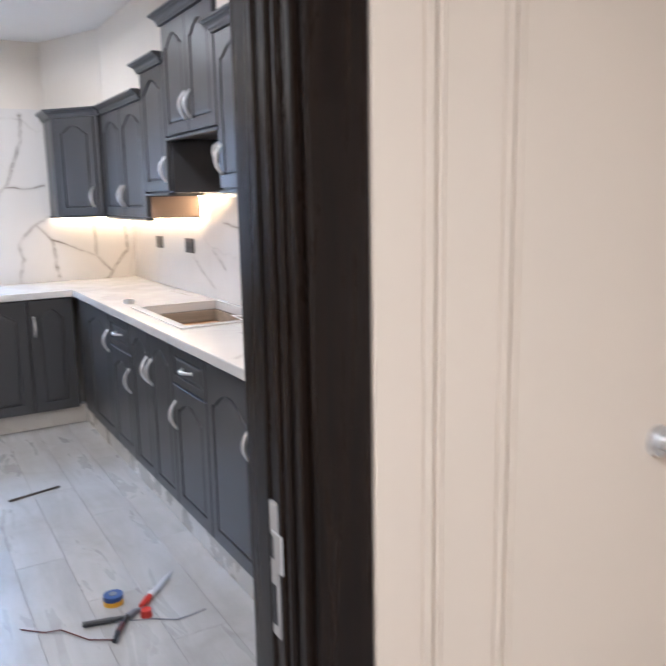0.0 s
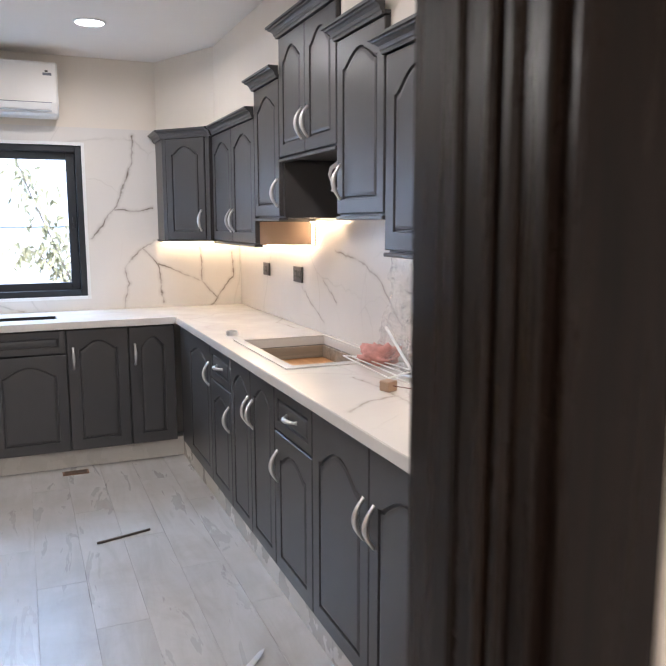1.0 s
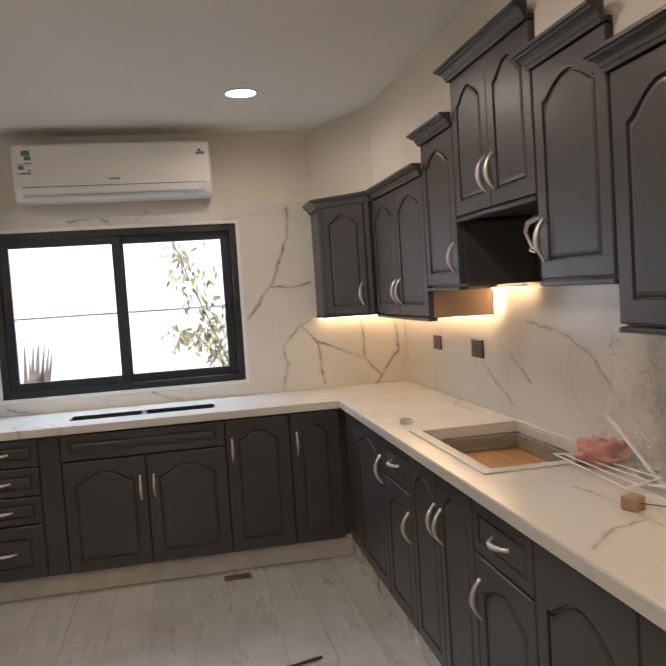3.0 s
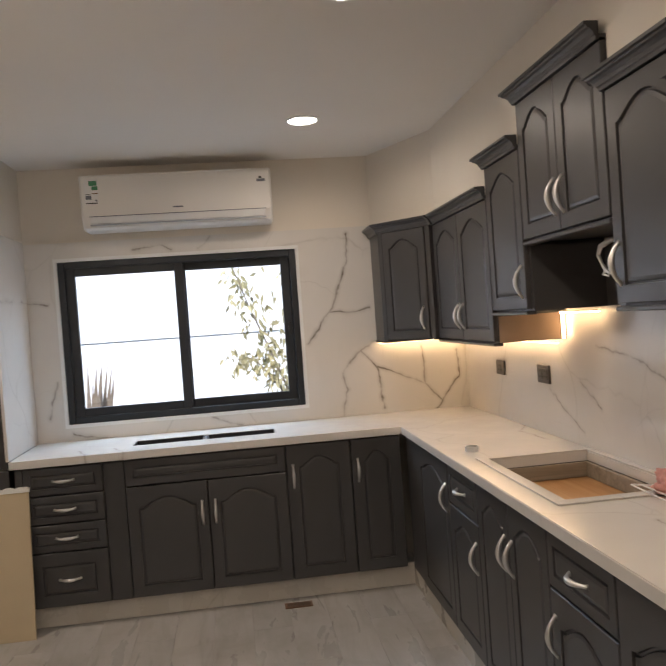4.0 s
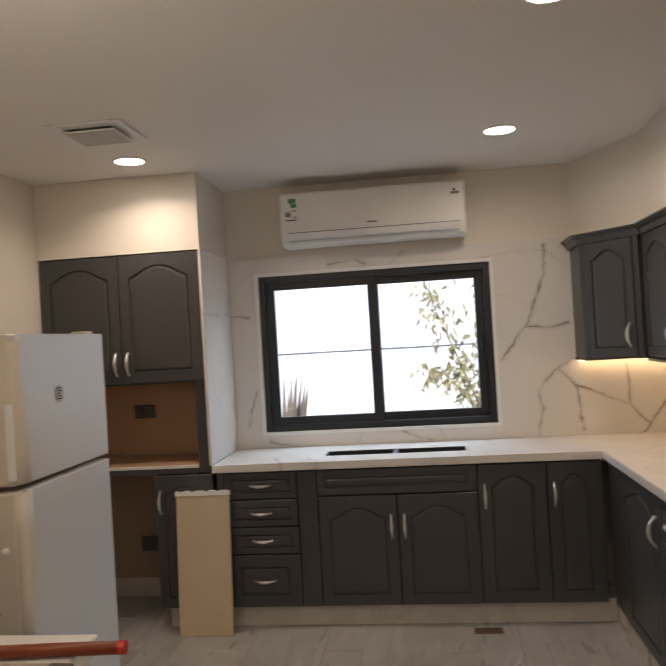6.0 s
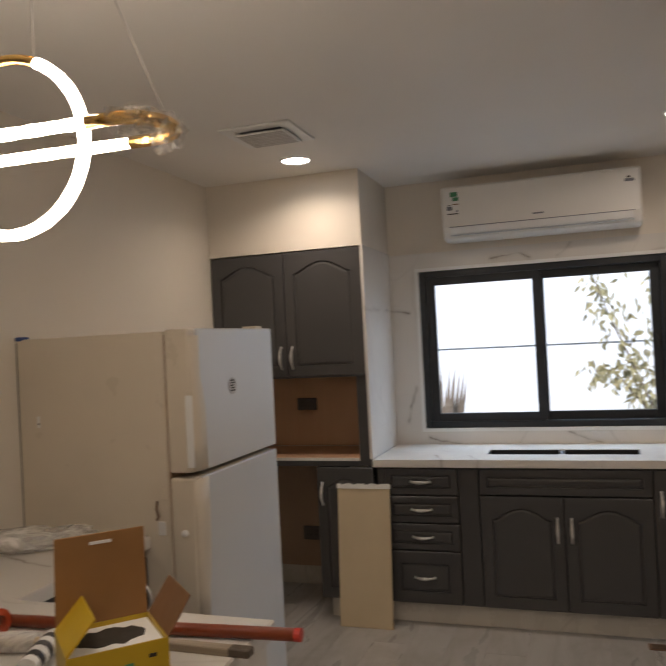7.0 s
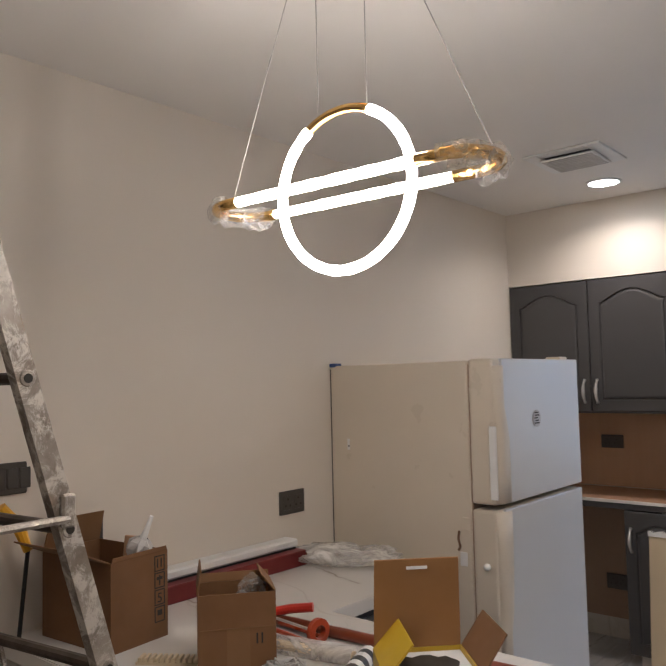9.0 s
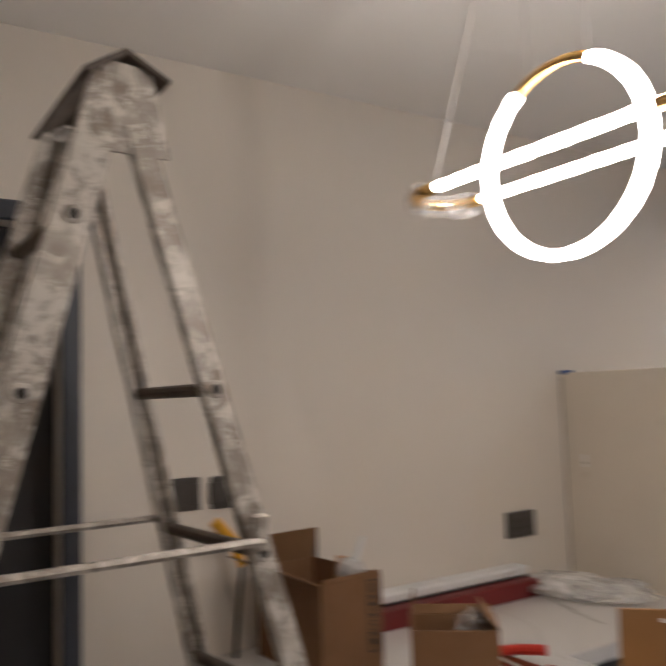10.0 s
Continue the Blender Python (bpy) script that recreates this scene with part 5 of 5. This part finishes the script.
C = open_box("large_carton", pose(-3.443, -3.444, 0.9, 0, 0, 5), 0.296, 0.190, 0.230, ("carton",),
             "large open brown cardboard box with handling marks on the side worktop", [("f", 0.10, 65, "cartonin"), ("l", 0.09, -18, "cartonin"), ("r", 0.012, -3, "carton")])
for i in range(4):
    z = 0.178 - i * 0.045
    y0 = 0.048
    fr = box(0.1482, 0.1490, y0, y0 + 0.036, z, z + 0.003)
    box(0.1482, 0.1490, y0, y0 + 0.036, z + 0.039, z + 0.042, bm=fr)
    box(0.1482, 0.1490, y0, y0 + 0.003, z + 0.003, z + 0.039, bm=fr)
    box(0.1482, 0.1490, y0 + 0.033, y0 + 0.036, z + 0.003, z + 0.039, bm=fr)
    mark = part("mark", fr, M["ink"], C, "printed handling mark")
    if i == 0:
        part("arrow", box(0.1482, 0.1490, y0 + 0.009, y0 + 0.013, z + 0.010, z + 0.034), M["ink"], mark)
        part("arrow", box(0.1482, 0.1490, y0 + 0.022, y0 + 0.026, z + 0.010, z + 0.034), M["ink"], mark)
    elif i == 1:
        part("umbrella", box(0.1482, 0.1490, y0 + 0.016, y0 + 0.020, z + 0.008, z + 0.034), M["ink"], mark)
        part("umbrella", box(0.1482, 0.1490, y0 + 0.008, y0 + 0.028, z + 0.022, z + 0.030), M["ink"], mark)
    elif i == 3:
        part("glass", box(0.1482, 0.1490, y0 + 0.010, y0 + 0.026, z + 0.018, z + 0.032), M["ink"], mark)
txt = bpy.data.curves.new("digit", "FONT")
txt.body, txt.size, txt.extrude, txt.align_x = "5", 0.036, 0.0003, "CENTER"
digit = new("digit", txt)
txt.materials.append(M["ink"])
dg = bpy.context.evaluated_depsgraph_get()
solid = bpy.data.meshes.new_from_object(digit.evaluated_get(dg))
bpy.data.objects.remove(digit)
dob = new("digit", solid)
dob.parent = C
dob.matrix_local = pose(0.1486, 0.066, 0.178 - 2 * 0.045 + 0.007, 90, 0, 90)
dob["label"] = "printed figure 5"

tubeA = thing("sealant_tube", pose(-3.400, -3.455, 0.950, -14, 18, 0), "red and white sealant tube standing in the carton", "tube")
part("barrel", tube([(0, 0, 0), (0, 0, 0.20)], 0.024, 16), M["redplastic"], tubeA, smooth=False)
foil = bmesh.new()
rows = []
for z, rad in ((0.185, 0.026), (0.205, 0.034), (0.225, 0.030), (0.238, 0.014)):
    rows.append([foil.verts.new((rad * (1 + 0.22 * math.sin(k * 2.4 + z * 90)) * math.cos(k * math.tau / 16), rad * (1 + 0.22 * math.cos(k * 3.1)) * math.sin(k * math.tau / 16), z)) for k in range(16)])
for a, b in zip(rows, rows[1:]):
    for k in range(16):
        foil.faces.new((a[k], a[(k + 1) % 16], b[(k + 1) % 16], b[k]))
part("foil", foil, M["cable"], tubeA, "crumpled silver foil round the tip")
part("nozzle", tube([(0, 0, 0.225), (0, 0, 0.25), (0, 0, 0.300)], [0.012, 0.009, 0.005], 12), M["trim"], tubeA)
stick = thing("brown_board", pose(-3.375, -3.415, 0.945, -4, 4, 32), "brown board offcut standing in the carton", "board")
part("board", box(-0.03, 0.03, -0.006, 0.006, 0, 0.225, 0.002), M["brown"], stick)

# long packages along the wall
lp = thing("long_white_box", pose(-3.604, -3.06, 0.9), "long white packing profile lying along the wall", "package")
part("body", box(-0.038, 0.030, -0.20, 0.535, 0.058, 0.088, 0.006), M["trim"], lp)
# Dark filler stands in for the shaded gap between white and red packages
part("core", box(-0.032, 0.024, -0.195, 0.525, 0.0, 0.058), M["dark"], lp, "dark filler for the shaded gap beside the red carton")
rp = thing("long_red_box", pose(-3.545, -3.06, 0.9), "long dark red carton lying along the wall", "package")
part("body", box(-0.026, 0.024, -0.20, 0.52, 0, 0.055, 0.003), M["red"], rp)
part("end", box(-0.024, 0.024, 0.5205, 0.524, 0.002, 0.044), M["carton"], rp)


def crumpled(name, m, size, label, mat, seed=1, sub=4, amp=0.35, freq=9.0):
    bm = bmesh.new()
    bmesh.ops.create_icosphere(bm, subdivisions=sub, radius=1.0)
    for v in bm.verts:
        p = v.co.copy()
        k = 1 + amp * noise.fractal(p * 1.6 + Vector((seed * 7, 0, 0)), 1.0, 2.0, 4) + 0.12 * abs(noise.noise(p * freq + Vector((0, seed * 3, 0))))
        q = Vector((p.x * size[0] * k, p.y * size[1] * k, max(0.0, (p.z * 0.5 + 0.42) * size[2] * k)))
        v.co = q
    ob = part(name, bm, M[mat], None, "", True)
    ob.matrix_world = m
    return ob


tagged(crumpled("plastic_bag", pose(-3.42, -2.43, 0.901, 0, 0, 30), (0.19, 0.13, 0.062), "", "bag", 3), "crumpled milky plastic bag on the side worktop", "bag")
tagged(crumpled("plastic_bag", pose(-2.578, -3.495, 0.901, 0, 0, 10), (0.09, 0.06, 0.07), "", "bag", 9), "crumpled clear plastic bag beside the yellow box", "bag")


def rod(name, a, b, r, mat, label, category, sides=12, radii=None):
    a, b = Vector(a), Vector(b)
    o = thing(name, Matrix.Translation(a), label, category)
    part("shaft", tube([(0, 0, 0), (b - a) * 0.5, b - a], radii or r, sides), M[mat], o, "", True)
    return o


pipe = rod("red_pipe", (-3.124, -3.101, 0.9165), (-2.190, -3.030, 0.9165), 0.015, "redbrown", "long red-brown plastic pipe lying on the bar", "pipe", 14)
part("end_cap", tube([(0.934, 0.071, 0), (0.949, 0.0721, 0)], 0.0155, 14), M["redplastic"], pipe)
lath = thing("wooden_lath", pose(-2.532, -3.120, 0.9, 0, 0, -1), "stained wooden lath lying on the bar", "lath")
part("lath", box(-0.09, 0.275, -0.014, 0.014, 0, 0.018, 0.002), M["rawwood"], lath)
part("dark_end", box(0.225, 0.2765, -0.0146, 0.0146, 0.0005, 0.0186, 0.002), M["ladderdark"], lath)

gun = thing("caulking_gun", pose(-2.990, -3.140, 0.902, 0, 0, -6), "orange-red caulking gun lying on the bar", "caulking gun")
part("cradle", tube([(-0.17, 0.02, 0.012), (0.07, 0.02, 0.012)], 0.006, 8), M["orange"], gun)
part("cradle", tube([(-0.17, -0.03, 0.012), (0.07, -0.03, 0.012)], 0.006, 8), M["orange"], gun)
part("rod", tube([(-0.20, -0.005, 0.032), (0.06, -0.005, 0.032)], 0.004, 8), M["steel"], gun)
rg = bmesh.new()
for r0, x in ((0.034, 0.068), (0.034, 0.082), (0.018, 0.084), (0.018, 0.066)):
    v = [rg.verts.new((x, -0.005 + r0 * math.cos(k * math.tau / 24), 0.034 + r0 * math.sin(k * math.tau / 24))) for k in range(24)]
    if r0 != 0.034 or x != 0.068:
        for k in range(24):
            rg.faces.new((prev[k], prev[(k + 1) % 24], v[(k + 1) % 24], v[k]))
    prev = v
part("front_ring", rg, M["orange"], gun)
part("grip", tube([(-0.16, 0.0, 0.03), (-0.10, 0.05, 0.045), (-0.05, 0.09, 0.05)], 0.013, 10), M["redplastic"], gun)

roll = thing("striped_roll", pose(-2.728, -3.180, 0.926, 0, 0, -70), "white and black striped roll on the bar", "roll")
for i in range(7):
    part("band", tube([(i * 0.024, 0, -0.0), ((i + 1) * 0.024 - 0.0005, 0, -0.0)], 0.0245 - 0.0007 * abs(i - 3), 14), M["dark" if i % 2 else "trim"], roll)
wrap = thing("film_roll", pose(-2.912, -3.246, 0.9245, 0, 0, 14), "roll of clear packing film on the bar", "roll")
part("roll", tube([(-0.10, 0, 0), (0.16, 0, 0)], 0.0235, 16), M["bag"], wrap, "", True)
part("core", tube([(-0.104, 0, 0), (0.164, 0, 0)], 0.012, 12), M["board"], wrap)


def tangle(name, m, size, n, mat, label, seed, r=0.0028):
    random.seed(seed)
    t = thing(name, m, label, "cable")
    for j in range(n):
        pts, a, rad = [], random.random() * 6, 0.35 + 0.6 * random.random()
        for i in range(24):
            a += 0.42 + 0.25 * random.random()
            pts.append((size[0] * rad * math.cos(a) + 0.25 * size[0] * random.uniform(-1, 1), size[1] * rad * math.sin(a), r + size[2] * abs(noise.noise((i * 0.31, j * 3.1, seed)))))
        part("strand", tube(pts, r, 6), M[mat], t, "", True)
    return t


tangle("cable_tangle", pose(-2.850, -3.337, 0.9), (0.075, 0.055, 0.055), 4, "cable", "tangle of grey cable beside the carton", 4)
tangle("cable_tangle", pose(-2.720, -3.392, 0.9), (0.05, 0.05, 0.03), 2, "dark", "tangle of dark cable on the bar", 7)
tile = thing("tile_strip", pose(-3.112, -3.446, 0.9, 0, 0, 34), "ribbed cream plastic strip on the bar", "strip")
for i in range(14):
    part("rib", box(-0.10 + i * 0.014, -0.10 + i * 0.014 + 0.009, -0.018, 0.018, 0.006, 0.016, 0.001), M["board"], tile)
part("base", box(-0.105, 0.10, -0.020, 0.020, 0, 0.006), M["board"], tile)
sheetA = thing("metal_plate", pose(-2.775, -3.492, 0.9, 0, 0, 27), "flat dark metal plate on the bar", "plate")
part("plate", box(-0.10, 0.10, -0.035, 0.035, 0, 0.006, 0.001), M["greyprint"], sheetA)
yl = thing("yellow_tool", pose(-3.60, -3.62, 0.905, 0, 0, 0), "yellow tool standing against the wall behind the ladder", "tool")
part("shaft", tube([(0.02, 0.0, 0.0), (0.03, 0.02, 0.24)], 0.006, 8), M["dark"], yl)
part("grip", tube([(0.03, 0.02, 0.235), (0.02, 0.00, 0.30), (0.015, -0.05, 0.36)], [0.012, 0.018, 0.016], 10), M["yellowplastic"], yl)

# ---- on the right-hand worktop ----
cup = thing("metal_ring", pose(-0.478, -1.480, TOP), "small metal sleeve standing on the marble", "ring")
cr = bmesh.new()
for r0, z in ((0.030, 0.0), (0.030, 0.022), (0.026, 0.022), (0.026, 0.001)):
    v = [cr.verts.new((r0 * math.cos(k * math.tau / 24), r0 * math.sin(k * math.tau / 24), z)) for k in range(24)]
    if z or r0 == 0.026:
        for k in range(24):
            cr.faces.new((prev[k], prev[(k + 1) % 24], v[(k + 1) % 24], v[k]))
    prev = v
part("sleeve", cr, M["steel"], cup)
tagged(crumpled("rag", pose(-0.130, -2.50, TOP + 0.001, 0, 0, 40), (0.075, 0.085, 0.085), "", "pink", 2, 4, 0.5), "crumpled pink rag on the wire rack", "rag")
rack = thing("wire_rack", pose(-0.15, -2.61, TOP, 0, 0, -90), "white wire rack lying on the worktop", "rack")
for i in range(4):
    y = -0.10 + i * 0.035
    part("wire", tube([(-0.20, y, 0.03 - 0.004 * i), (0.20, y + 0.01, 0.012 + 0.006 * i)], 0.0028, 6), M["trim"], rack)
part("wire", tube([(-0.20, -0.10, 0.03), (-0.20, 0.01, 0.016)], 0.0035, 6), M["trim"], rack)
part("wire", tube([(0.20, -0.09, 0.012), (0.20, 0.02, 0.030)], 0.0035, 6), M["trim"], rack)
part("arm", tube([(-0.12, 0.06, 0.15), (0.20, 0.02, 0.010)], 0.006, 8), M["trim"], rack)
part("tray", box(0.15, 0.36, -0.04, 0.06, 0.0, 0.004, 0.001), M["steel"], rack)
part("clip", tube([(0.18, -0.03, 0.012), (0.30, -0.02, 0.03), (0.34, 0.03, 0.02), (0.24, 0.05, 0.012)], 0.006, 8), M["steel"], rack)

random.seed(12)
pk = bmesh.new()
nx, nz = 44, 38
grid = []
for j in range(nz + 1):
    row = []
    for i in range(nx + 1):
        u, v = i / nx, j / nz
        fold = 1 - abs(noise.noise((u * 7 + 1.5 * v, v * 2.2, 2))) * 2.2
        crush = abs(noise.noise((u * 16, v * 13, 5)))
        sag = 0.034 * fold + 0.030 * crush
        y = -2.47 - 0.55 * u - 0.05 * (1 - v) * (u - 0.5) + 0.025 * noise.noise((v * 6, 1, u))
        x = -0.03 - 0.09 * (1 - v) ** 1.5 * (0.6 + 0.4 * math.sin(u * 9)) - max(0.0, sag)
        z = TOP + 0.003 + 0.43 * v + 0.016 * noise.noise((u * 9, 7, v))
        row.append(pk.verts.new((x, y, z)))
    grid.append(row)
for j in range(nz):
    for i in range(nx):
        pk.faces.new((grid[j][i], grid[j][i + 1], grid[j + 1][i + 1], grid[j + 1][i]))
tagged(part("plastic_sheet", pk, M["sheet"]), "crinkled clear plastic sheet propped on the marble wall", "plastic sheet")
tagged(crumpled("packing_film", pose(-0.09, -2.86, TOP + 0.001, 0, 0, 10), (0.05, 0.15, 0.045), "", "wrap", 6, 4, 0.6), "crumpled clear film at the foot of the plastic sheet", "packing film")
blk = thing("wooden_block", pose(-0.310, -2.946, TOP, 0, 0, 20), "small beige wooden block with a thin wire", "block")
part("block", box(-0.024, 0.024, -0.022, 0.022, 0, 0.036, 0.003), M["skin"], blk)
part("wire", tube([(0.0, -0.02, 0.02), (0.06, -0.06, 0.006), (0.11, -0.07, 0.003), (0.17, -0.11, 0.004), (0.20, -0.14, 0.02)], 0.0018, 6), M["copper"], blk)
rt = thing("clamp", pose(-0.252, -3.423, TOP, 0, 0, 15), "small red plastic clamp on the worktop", "clamp")
part("body", box(-0.032, 0.032, -0.022, 0.022, 0, 0.026, 0.005), M["redplastic"], rt)
part("jaw", box(-0.030, 0.020, -0.027, -0.021, 0.008, 0.020, 0.002), M["orange"], rt)
part("lever", box(-0.012, 0.034, -0.010, 0.010, 0.026, 0.034, 0.002), M["ink"], rt)

# metal bracket hanging in the hood niche
br = thing("metal_bracket", pose(-0.29, -2.45, 1.690) @ Matrix.Scale(0.72, 4), "bent shiny metal bracket hanging in the hood niche", "bracket")
part("strap", tube([(0.02, -0.06, 0.05), (0.0, 0.0, 0.045), (-0.01, 0.07, 0.025), (-0.005, 0.105, -0.01), (0.0, 0.09, -0.045), (0.0, 0.07, -0.07)], [0.012, 0.013, 0.012, 0.010, 0.008, 0.006], 6), M["steel"], br)
part("claw", tube([(0.0, 0.075, -0.06), (-0.01, 0.045, -0.075), (-0.005, 0.015, -0.095), (0.0, -0.02, -0.09)], [0.010, 0.008, 0.010, 0.006], 6), M["steel"], br)
part("claw", tube([(0.0, 0.05, -0.075), (-0.01, 0.06, -0.10), (0.0, 0.03, -0.11)], [0.007, 0.006, 0.004], 6), M["steel"], br)

# ---- on the floor ----
fv = thing("floor_grille", pose(-1.240, -0.650, 0.0), "small brown floor grille by the skirting", "grille")
part("frame", box(-0.075, 0.075, -0.036, 0.036, 0, 0.005, 0.001), M["walnut"], fv)
for i in range(5):
    part("slot", box(-0.062, 0.062, -0.026 + i * 0.012, -0.020 + i * 0.012, 0.0048, 0.0058), M["ladderdark"], fv)
st = rod("metal_strip", (-1.218, -1.750, 0.007), (-0.964, -1.682, 0.007), 0.006, "ladderdark", "thin dark metal strip lying on the floor", "strip", 6)
tp = thing("tape_roll", pose(-1.015, -2.985, 0.0), "blue and yellow roll of tape on the floor", "tape")
part("lower_roll", disk(0, 0, 0.009, 0.036, 0.018, 28), M["yellowplastic"], tp)
part("upper_roll", disk(0, 0, 0.028, 0.036, 0.018, 28), M["blue"], tp)
part("core", disk(0, 0, 0.0385, 0.014, 0.003, 24), M["greyprint"], tp)
pl = thing("pliers", pose(-1.000, -3.125, 0.0), "black-handled pliers lying on the floor", "pliers")
part("handle", tube([(0.0, 0.0, 0.012), (-0.07, 0.015, 0.012), (-0.15, 0.035, 0.012)], [0.008, 0.011, 0.010], 8), M["dark"], pl)
part("handle", tube([(0.0, 0.0, 0.012), (-0.04, -0.05, 0.012), (-0.08, -0.125, 0.012)], [0.008, 0.010, 0.009], 8), M["dark"], pl)
part("sleeve", tube([(-0.028, -0.035, 0.0125), (-0.056, -0.080, 0.0125)], [0.0098, 0.0106], 8), M["copper"], pl, "worn dark red sleeve")
part("jaw", tube([(0.0, 0.0, 0.012), (0.03, 0.02, 0.012), (0.07, 0.03, 0.010)], [0.014, 0.012, 0.005], 8), M["greyprint"], pl)
kn = thing("knife", pose(-0.918, -3.060, 0.0, 0, 0, 48), "knife with a red handle and bright blade on the floor", "knife")
part("handle", tube([(-0.03, 0, 0.012), (0.02, 0, 0.012), (0.04, 0, 0.012)], [0.011, 0.014, 0.012], 10), M["redplastic"], kn)
part("collar", tube([(0.04, 0, 0.012), (0.07, 0.0, 0.012)], 0.013, 10), M["trim"], kn)
blade = prism([(0.07, -0.012), (0.20, -0.006), (0.235, 0.006), (0.18, 0.014), (0.07, 0.014)], 0.002)
blade.transform(Matrix.Translation((0, 0, 0.011)) @ Matrix.Rotation(radians(90), 4, "X"))
part("blade", blade, M["steel"], kn)
rt2 = thing("plastic_ring", pose(-0.935, -3.135, 0.0), "small red plastic ring on the floor", "ring")
part("ring", disk(0, 0, 0.013, 0.022, 0.026, 20, None, 0.019), M["redplastic"], rt2)
wr = thing("floor_wire", pose(-1.000, -3.125, 0.004), "thin bent wire lying on the floor", "wire")
part("wire", tube([(-0.34, 0.135, 0), (-0.27, 0.07, 0), (-0.22, 0.05, 0.004), (-0.15, -0.06, 0.002), (-0.08, -0.10, 0)], 0.0026, 6), M["copper"], wr)
part("wire", tube([(0.0, -0.02, 0.004), (0.08, -0.05, 0), (0.15, -0.10, 0.0), (0.21, -0.10, 0.002), (0.25, -0.12, 0.02)], 0.0022, 6), M["greyprint"], wr)


# ---- shrub outside ----
def shrub():
    random.seed(21)
    t = thing("tree", pose(-1.02, 1.45, -0.25), "slender drooping leafy branches outside the window", "tree")
    twigs = bmesh.new()
    crown_ = bmesh.new()
    mains = [[(0.10, 0.0, 0.0), (0.06, 0, 0.7), (-0.05, 0, 1.2), (-0.18, 0.02, 1.55), (-0.34, 0.0, 1.95), (-0.44, 0, 2.25)],
             [(0.10, 0.0, 0.4), (0.05, 0.05, 1.1), (-0.02, 0.05, 1.6), (0.04, 0.02, 2.05), (0.10, 0.0, 2.3)],
             [(0.06, 0.0, 0.7), (-0.12, 0.05, 1.25), (-0.32, 0.08, 1.50), (-0.45, 0.05, 1.50)],
             [(0.10, 0.0, 0.3), (0.16, -0.05, 1.0), (0.14, -0.05, 1.5)]]
    for m in mains:
        tube(m, [0.016 - 0.011 * i / (len(m) - 1) for i in range(len(m))], 6, twigs)
        pts = [Vector(p) for p in m]
        for k in range(len(pts) - 1):
            if pts[k + 1].z < 0.95:
                continue
            for _ in range(62):
                p = pts[k].lerp(pts[k + 1], random.random()) + Vector((random.gauss(0, 0.07), random.gauss(0, 0.08), random.gauss(0, 0.06)))
                ln, wd = random.uniform(0.06, 0.11), random.uniform(0.011, 0.018)
                d = Vector((random.gauss(0, 0.6), random.gauss(0, 0.6), -1.0 + random.gauss(0, 0.35))).normalized()
                s = d.cross(Vector((random.gauss(0, 1), 1, 0.2))).normalized()
                nrm = d.cross(s)
                q = [p, p + d * ln * 0.4 + s * wd, p + d * ln, p + d * ln * 0.4 - s * wd]
                q[1] += nrm * 0.004
                q[3] += nrm * 0.004
                vs = [crown_.verts.new(c) for c in q]
                crown_.faces.new((vs[0], vs[1], vs[2]))
                crown_.faces.new((vs[0], vs[2], vs[3]))
    part("trunk", twigs, M["bark"], t)
    part("crown", crown_, M["leaf"], t)
    p = thing("dry_palm", pose(-2.86, 2.2, -0.25), "dry spiky palm tuft by the garden wall", "plant")
    bm = bmesh.new()
    for i in range(16):
        a = random.uniform(-0.05, 0.30)
        ln = random.uniform(1.25, 1.6)
        tip = Vector((ln * math.sin(a) * 0.8, random.uniform(-0.1, 0.1), ln * math.cos(a)))
        s = Vector((0.034, 0.004, 0))
        vs = [bm.verts.new(c) for c in (Vector((0, 0, 0)), tip * 0.55 + s, tip, tip * 0.55 - s)]
        bm.faces.new((vs[0], vs[1], vs[2])), bm.faces.new((vs[0], vs[2], vs[3]))
    part("fronds", bm, M["bark"], p)


shrub()


# ---- floor planks ----
def planks():
    floor = bpy.data.objects["floor"]
    pw, pl_ = 0.196, 1.196
    shapes = {}

    def plank(x0, x1, y0, y1):
        key = (round(x1 - x0, 3), round(y1 - y0, 3))
        if key not in shapes:
            bm = box(-key[0] / 2, key[0] / 2, -key[1] / 2, key[1] / 2, -0.004, 0.0, 0.0006)
            ob = part("plank", bm, M["floor"], floor)
            shapes[key] = ob.data
        else:
            ob = new("plank", shapes[key])
            ob.parent = floor
        ob.location = ((x0 + x1) / 2, (y0 + y1) / 2, 0)

    col = 0
    x = LEFT
    while x < -0.02:
        x1 = min(x + pw, 0.0)
        y = 0.0 - (col * 0.41) % 1.2
        if y < -0.001:
            plank(x + 0.0007, x1 - 0.0007, y + 0.0007, 0.0)
        while y > -7.59:
            y1 = max(y - pl_, -7.6)
            plank(x + 0.0007, x1 - 0.0007, y1 + 0.0007, y - 0.0007)
            y = y1
        x, col = x1, col + 1


planks()
